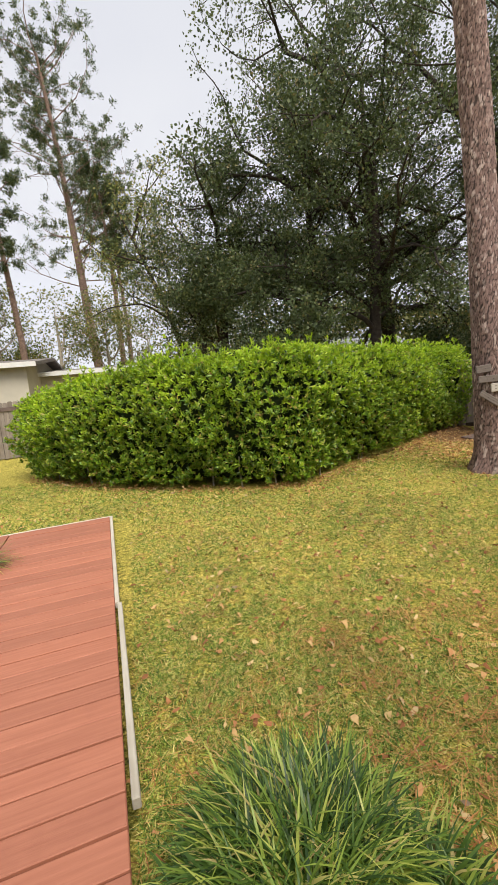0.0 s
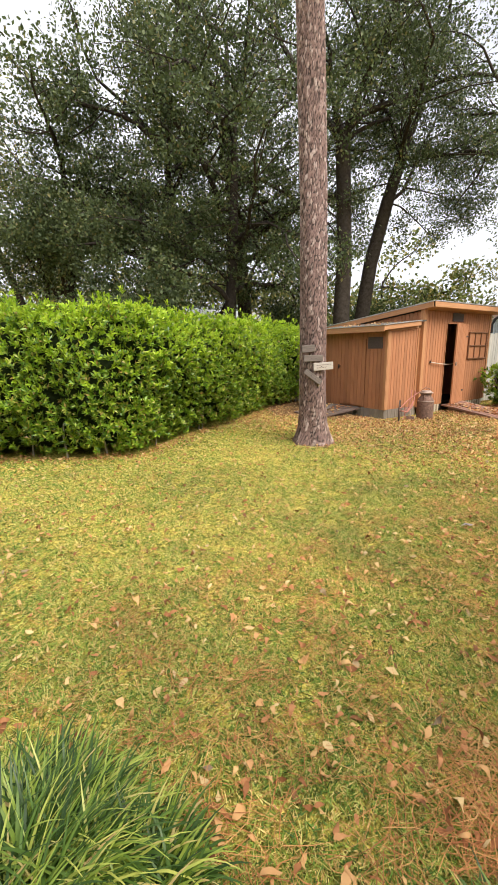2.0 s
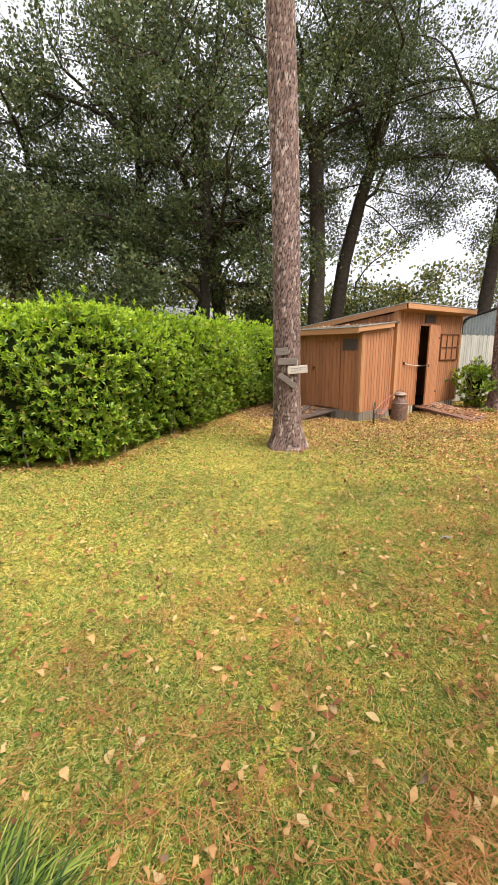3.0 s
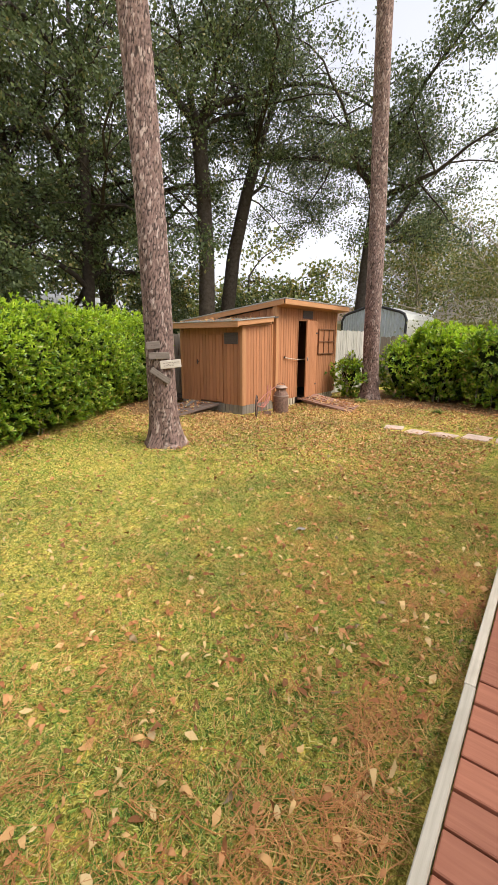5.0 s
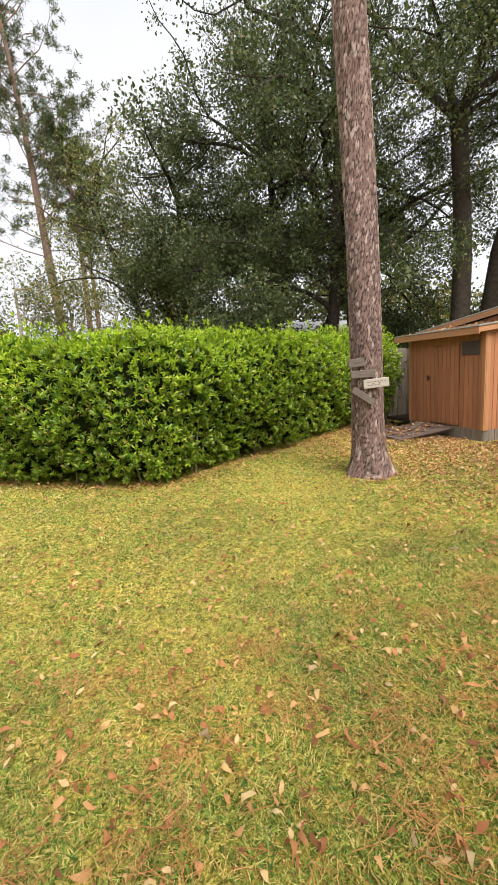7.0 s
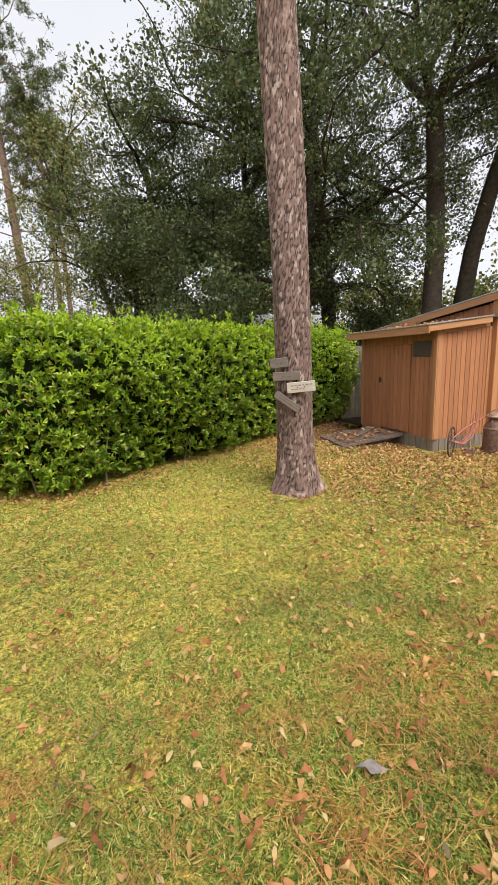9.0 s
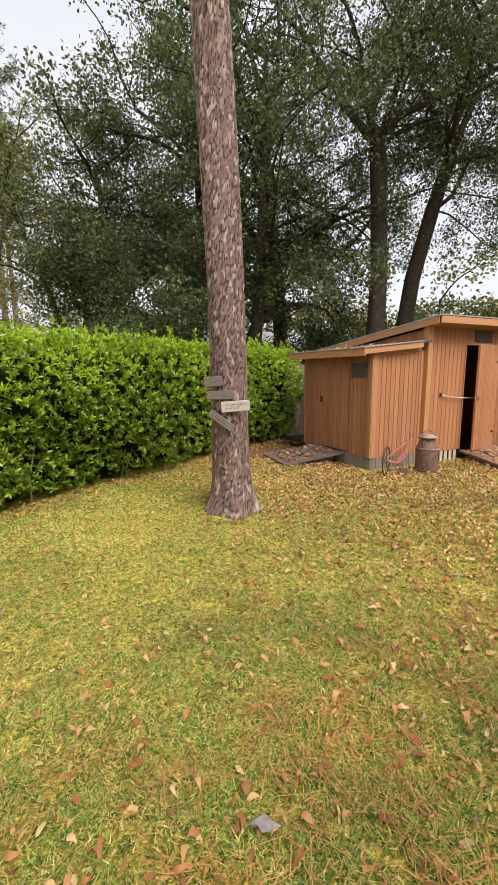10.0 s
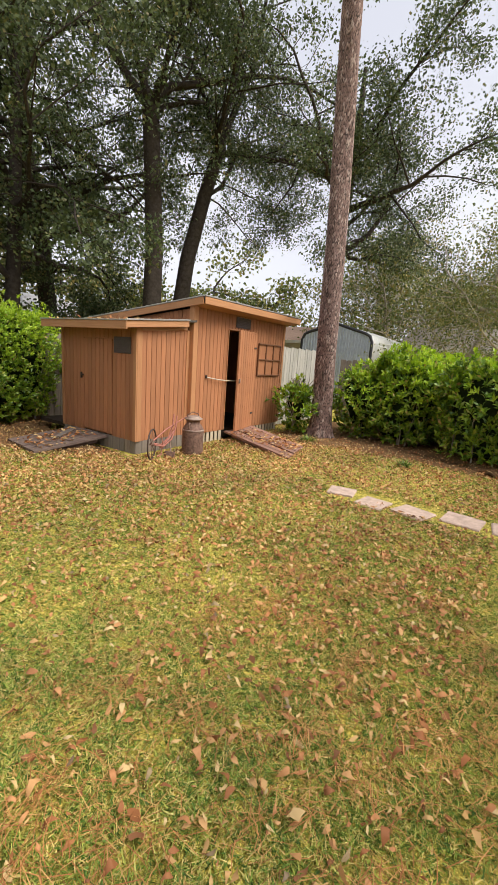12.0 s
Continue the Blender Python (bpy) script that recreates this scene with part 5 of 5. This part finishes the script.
oak(13.5, 20.5, [(0, 0, -.1, .4), (.2, 0, 3, .32), (.5, 0, 7, .27), (.7, 0, 11, .2), (.7, 0, 15, .1)],
    ring(11, .3, 1, (-.1, .6), (4.5, 6.5), .15, 9), "dark green oak with drooping grey twigs beyond the fence", 25, per=34, spread=.32, size=.165, width=.054, droop=.7)
oak(22.8, 9.6, [(0, 0, -.1, .4), (0, 0, 3, .32), (.2, -.2, 7, .26), (.4, -.5, 11, .18), (.4, -.5, 14, .08)],
    ring(10, .45, 1, (.0, .7), (3, 4.5), .14, 11), OAK, 27, per=62, spread=.34, size=.12, width=.038)
oak(7.2, 29, [(0, 0, -.1, .4), (0, 0, 4, .3), (.2, 0, 8, .24), (.3, 0, 13, .12)],
    ring(10, .3, 1, (.1, .8), (3.5, 5), .14, 12), "slender dark green oak beyond the fence", 28, per=36, spread=.42, size=.2, width=.06)
# low dark understorey behind the fence
for k, (x, y, h, r) in enumerate([(8.2, 19, 3.4, 2.0), (18.5, 20.5, 3.4, 2.2), (23, 17.5, 2.8, 1.8), (9.2, 22.5, 4.2, 2.6)]):
    oak(x, y, [(0, 0, -.1, .14), (.1, 0, 1, .11), (.1, .1, h * .6, .07), (.1, .1, h, .03)], ring(9, .2, 1, (.1, 1.0), (r * .6, r), .05, 40 + k),
        "dark green understorey shrub beyond the fence", 50 + k, per=18, spread=.38, size=.18, width=.06, depth=3, forks=3, name="understorey_tree")
# olive and thin trees
OLV = "thin olive-yellow tree with dark leaning stems beyond the fence"
oak(5.9, 34, [(0, 0, -.1, .3), (-.6, 0, 4, .24), (-1.8, 0, 8, .19), (-3.2, 0, 12, .13), (-4.4, 0, 15, .06)], ring(11, .4, 1, (.2, 1.0), (2.6, 4.2), .1, 13), OLV, 31, M_OLIVE, per=9, spread=.5, size=.22, width=.06, name="thin_tree")
oak(6.6, 33, [(0, 0, -.1, .26), (-.2, 0, 4, .2), (.2, 0, 8, .15), (.3, 0, 12, .08)], ring(8, .45, 1, (.2, 1.0), (2.4, 3.6), .08, 14), OLV, 32, M_OLIVE, per=7, spread=.5, size=.22, width=.06, name="thin_tree")
BARE = "half-bare tree with pale twisting branches beyond the fence"
oak(23.5, 3.6, [(0, 0, -.1, .18), (.3, -.2, 1.5, .15), (.8, -.6, 3.5, .11), (1.3, -1.2, 5.5, .05)], ring(10, .15, 1, (.3, 1.1), (2.0, 3.2), .075, 15), BARE, 33, M_OLIVE, M_PALEBARK, per=9, spread=.45, size=.11, width=.032, name="bare_tree")
oak(24.5, 1.2, [(0, 0, -.1, .16), (-.3, .2, 1.5, .13), (-.5, .5, 3.5, .10), (-.4, .8, 5.5, .04)], ring(10, .15, 1, (.3, 1.1), (2.0, 3.2), .07, 16), BARE, 34, M_OLIVE, M_PALEBARK, per=10, spread=.45, size=.11, width=.032, name="bare_tree")
for k, (x, y, h) in enumerate([(31, 9, 7), (37, 4, 8), (37, -4, 8), (38, 12, 9), (29, -9, 6.5), (38.5, 6, 6.5), (38, -1, 7)]):
    oak(x, y, [(0, 0, -.1, .3), (0, 0, 3, .24), (.2, .2, h * .6, .16), (.2, .3, h, .06)], ring(10, .25, 1, (.1, .9), (2.8, 4.2), .1, 60 + k),
        "olive green tree beyond the neighbouring roofs", 70 + k, M_OLIVE, M_PALEBARK, per=12, spread=.5, size=.2, width=.06, name="olive_tree")
for k, (x, y, h) in enumerate([(-6, 46, 11), (-1.5, 48, 10), (3, 50, 9), (-11, 44, 10), (9, 46, 12), (-16, 42, 11)]):
    oak(x, y, [(0, 0, -.1, .3), (0, 0, 3, .24), (.2, .2, h * .6, .16), (.2, .3, h, .06)], ring(9, .3, 1, (.2, 1.0), (2.6, 4.0), .1, 80 + k),
        "thin pale olive tree far beyond the fence", 90 + k, M_OLIVE, M_PALEBARK, per=10, spread=.5, size=.26, width=.075, forks=3, name="olive_tree")


for k, az in enumerate((9, 15, 21, 27, 33, 39, 45, 51, 57)):
    h = 6.0 + (k * 37 % 5) * .5
    oak(2 + 44 * sin(radians(az)), 44 * cos(radians(az)), [(0, 0, -.1, .3), (0, 0, 1.5, .24), (.2, .2, h * .6, .16), (.2, .3, h, .06)], ring(9, .2, 1, (.1, .8), (2.4, 3.6), .1, 120 + k),
        "olive green tree in the far tree line", 140 + k, M_OLIVE, M_OAKBARK, per=8, spread=.55, size=.36, width=.13, forks=3, name="olive_tree")


def far_pine(x, y, height, radius, seed, lean=0.0, low=.45, n=26, reach=3.6):
    ob = thing("far_pine", (x, y, 0), "tall slender pine far beyond the fence", "tree", "pines beyond the fence")
    r = random.Random(seed)
    t = Tree(seed)
    pts = [Vector((lean * height * f + .15 * sin(f * 7 + seed), 0, height * f - .1)) for f in (0, .15, .3, .45, .6, .75, .9, 1)]
    v, f = tube_arrays(pts, [radius * (1 - .8 * k / 7) for k in range(8)], 10)
    t.vs, t.fs = v, f
    for k in range(n):
        share = low + (1 - low) * (k + r.random()) / n
        q = share * 7
        i = min(int(q), 6)
        p = pts[i].lerp(pts[i + 1], q - i)
        a = r.uniform(0, 2 * pi)
        t.limb(p, Vector((cos(a), sin(a), r.uniform(.1, .9))), reach * r.uniform(.5, 1.15) * (1.2 - .55 * share), .07, 2, 3, -.3, .7, 4)
    place("trunk", mesh_np(t.vs, t.fs, M_FARPINE, True), pose(x, y, 0), ob)
    c = np.repeat(np.array([tuple(e) for e in t.ends]), 46, 0)
    m = len(c)
    way = rng.normal(size=(m, 3)) + np.array([0, 0, .4])
    place("crown", quad_leaves(c + rng.normal(size=(m, 3)) * .19, way, rng.uniform(.22, .42, m), rng.uniform(.03, .055, m), M_PINE), pose(x, y, 0), ob)


far_pine(-2.3, 55, 41, .62, 3, -.06, .36, 54, 8.0)
far_pine(.4, 55, 30, .40, 4, -.015, .5, 22, 3.6)
far_pine(1.2, 56, 27, .36, 5, -.01, .6, 16, 2.8)
far_pine(-8.3, 42, 26, .36, 6, -.02, .5, 20, 3)
far_pine(-10.5, 36, 22, .34, 7, .02, .5, 20, 3)

# ---- neighbouring houses ----
def house(name, x, y, sx, sy, eave, ridge, along, wall, roof, label, windows=(), over=.45):
    """A gabled house; along: the axis of its ridge."""
    ob = thing(name, (x, y, 0), label, "house")
    part("wall", box(sx, sy, eave, 0), wall, ob, "", pose(x, y, eave / 2))
    a, b = (sx, sy) if along == "x" else (sy, sx)
    turn = 0 if along == "x" else 90
    rise = (ridge - eave) / (b / 2)
    bm = bmesh.new()
    w, l = b / 2 + over, a / 2 + over
    out = [(-w, eave - rise * over), (0, ridge), (w, eave - rise * over), (w, eave - rise * over + .14), (0, ridge + .14), (-w, eave - rise * over + .14)]
    prism(out, -l, l, bm)
    part("roof", bm, roof, ob, "", pose(x, y, 0, 0, 0, turn + 90))
    gm = prism([(-b / 2, eave), (b / 2, eave), (0, ridge)], -a / 2 + .01, a / 2 - .01)
    part("gable", gm, wall, ob, "", pose(x, y, 0, 0, 0, turn + 90))
    for s in (-1, 1):
        off = pose(x, y, 0, 0, 0, turn) @ pose(0, s * (w + .015), eave - rise * over + .06)
        part("eave_board", box(2 * l, .03, .18, .004), M_HOUSEWHITE, ob, "white overhang of the added wall board", off)
    for wx, wy, wz, ww, wh, face in windows:
        t = 90 if face == "x" else 0
        win = part("window", box(ww, .06, wh, .004), M_WINDOW, ob, "dark window", pose(wx, wy, wz, 0, 0, t))
        for s in (-1, 1):
            part("frame", box(.07, .09, wh + .14, .004), M_HOUSEWHITE, win, "", pose(wx, wy, wz, 0, 0, t) @ pose(s * (ww / 2 + .03), 0, 0))
            part("frame", box(ww, .09, .07, .004), M_HOUSEWHITE, win, "", pose(wx, wy, wz, 0, 0, t) @ pose(0, 0, s * (wh / 2 + .03)))
    return ob


house("house", -8.0, 21.5, 9.4, 8, 3.2, 3.7, "x", M_HOUSE, M_SHINGLE, "cream house with grey shingle roof and white eaves beyond the fence", [(-6, 17.47, 1.8, 1.2, 1.1, "y")])
house("house", -1.6, 22.5, 4.5, 5, 2.95, 3.2, "x", M_HOUSE, M_SHINGLE, "low cream house wing with shallow roof beyond the fence")
house("house", 20.0, 34, 9, 8, 3.2, 5.0, "x", M_HOUSE, M_PALEROOF, "house with a pale grey roof behind the oaks", [(19, 29.97, 1.9, 1.3, 1.1, "y")])
house("house", 33.5, 17, 10, 8, 2.8, 4.0, "y", M_HOUSE, M_BROWNROOF, "house with a brown shingle roof behind the metal barn")
house("house", 32.0, 1.2, 7, 12, 2.75, 4.0, "y", M_HOUSE, M_SHINGLE, "cream house with grey shingle roof and dark window", [(28.47, 5.2, 1.9, 1.2, 1.0, "x"), (28.47, 0.5, 1.9, 1.6, 1.0, "x")])
# metal barn with rounded shoulders
barn = thing("metal_barn", (22.2, 7.7, 0), "blue-grey corrugated steel barn with white sides and black trim", "barn")
prof = [(-1.5, 0), (-1.5, 2.45), (-1.4, 2.68), (-1.2, 2.78), (0, 3.12), (1.2, 2.78), (1.4, 2.68), (1.5, 2.45), (1.5, 0)]
part("end_wall", prism(prof, -.03, .03), M_BLUEMETAL, barn, "blue-grey corrugated end wall", pose(20.05, 7.7, 0, 0, 0, 90))
for i in range(24):
    yy = -1.44 + i * .125
    top = np.interp(abs(yy), [0, 1.2, 1.4, 1.5], [3.10, 2.76, 2.66, 2.43])
    part("rib", box(.05, .035, top, .01), M_BLUEMETAL, barn, "", pose(20.0, 7.7 + yy, top / 2))
out = [(20.0, 7.7 + px, pz) for px, pz in prof]
place("trim", tube(out, .06, M_BLACKTRIM, 8), Matrix(), barn, "black rounded trim")
shell = prism(prof, -2.2, 2.2)
part("shell", shell, M_WHITEMETAL, barn, "white ribbed steel side", pose(22.3, 7.7, 0, 0, 0, 90))
for i in range(18):
    z = .15 + i * .135
    part("rib", box(4.4, .03, .05, .01), M_WHITEMETAL, barn, "", pose(22.3, 5.94, z))
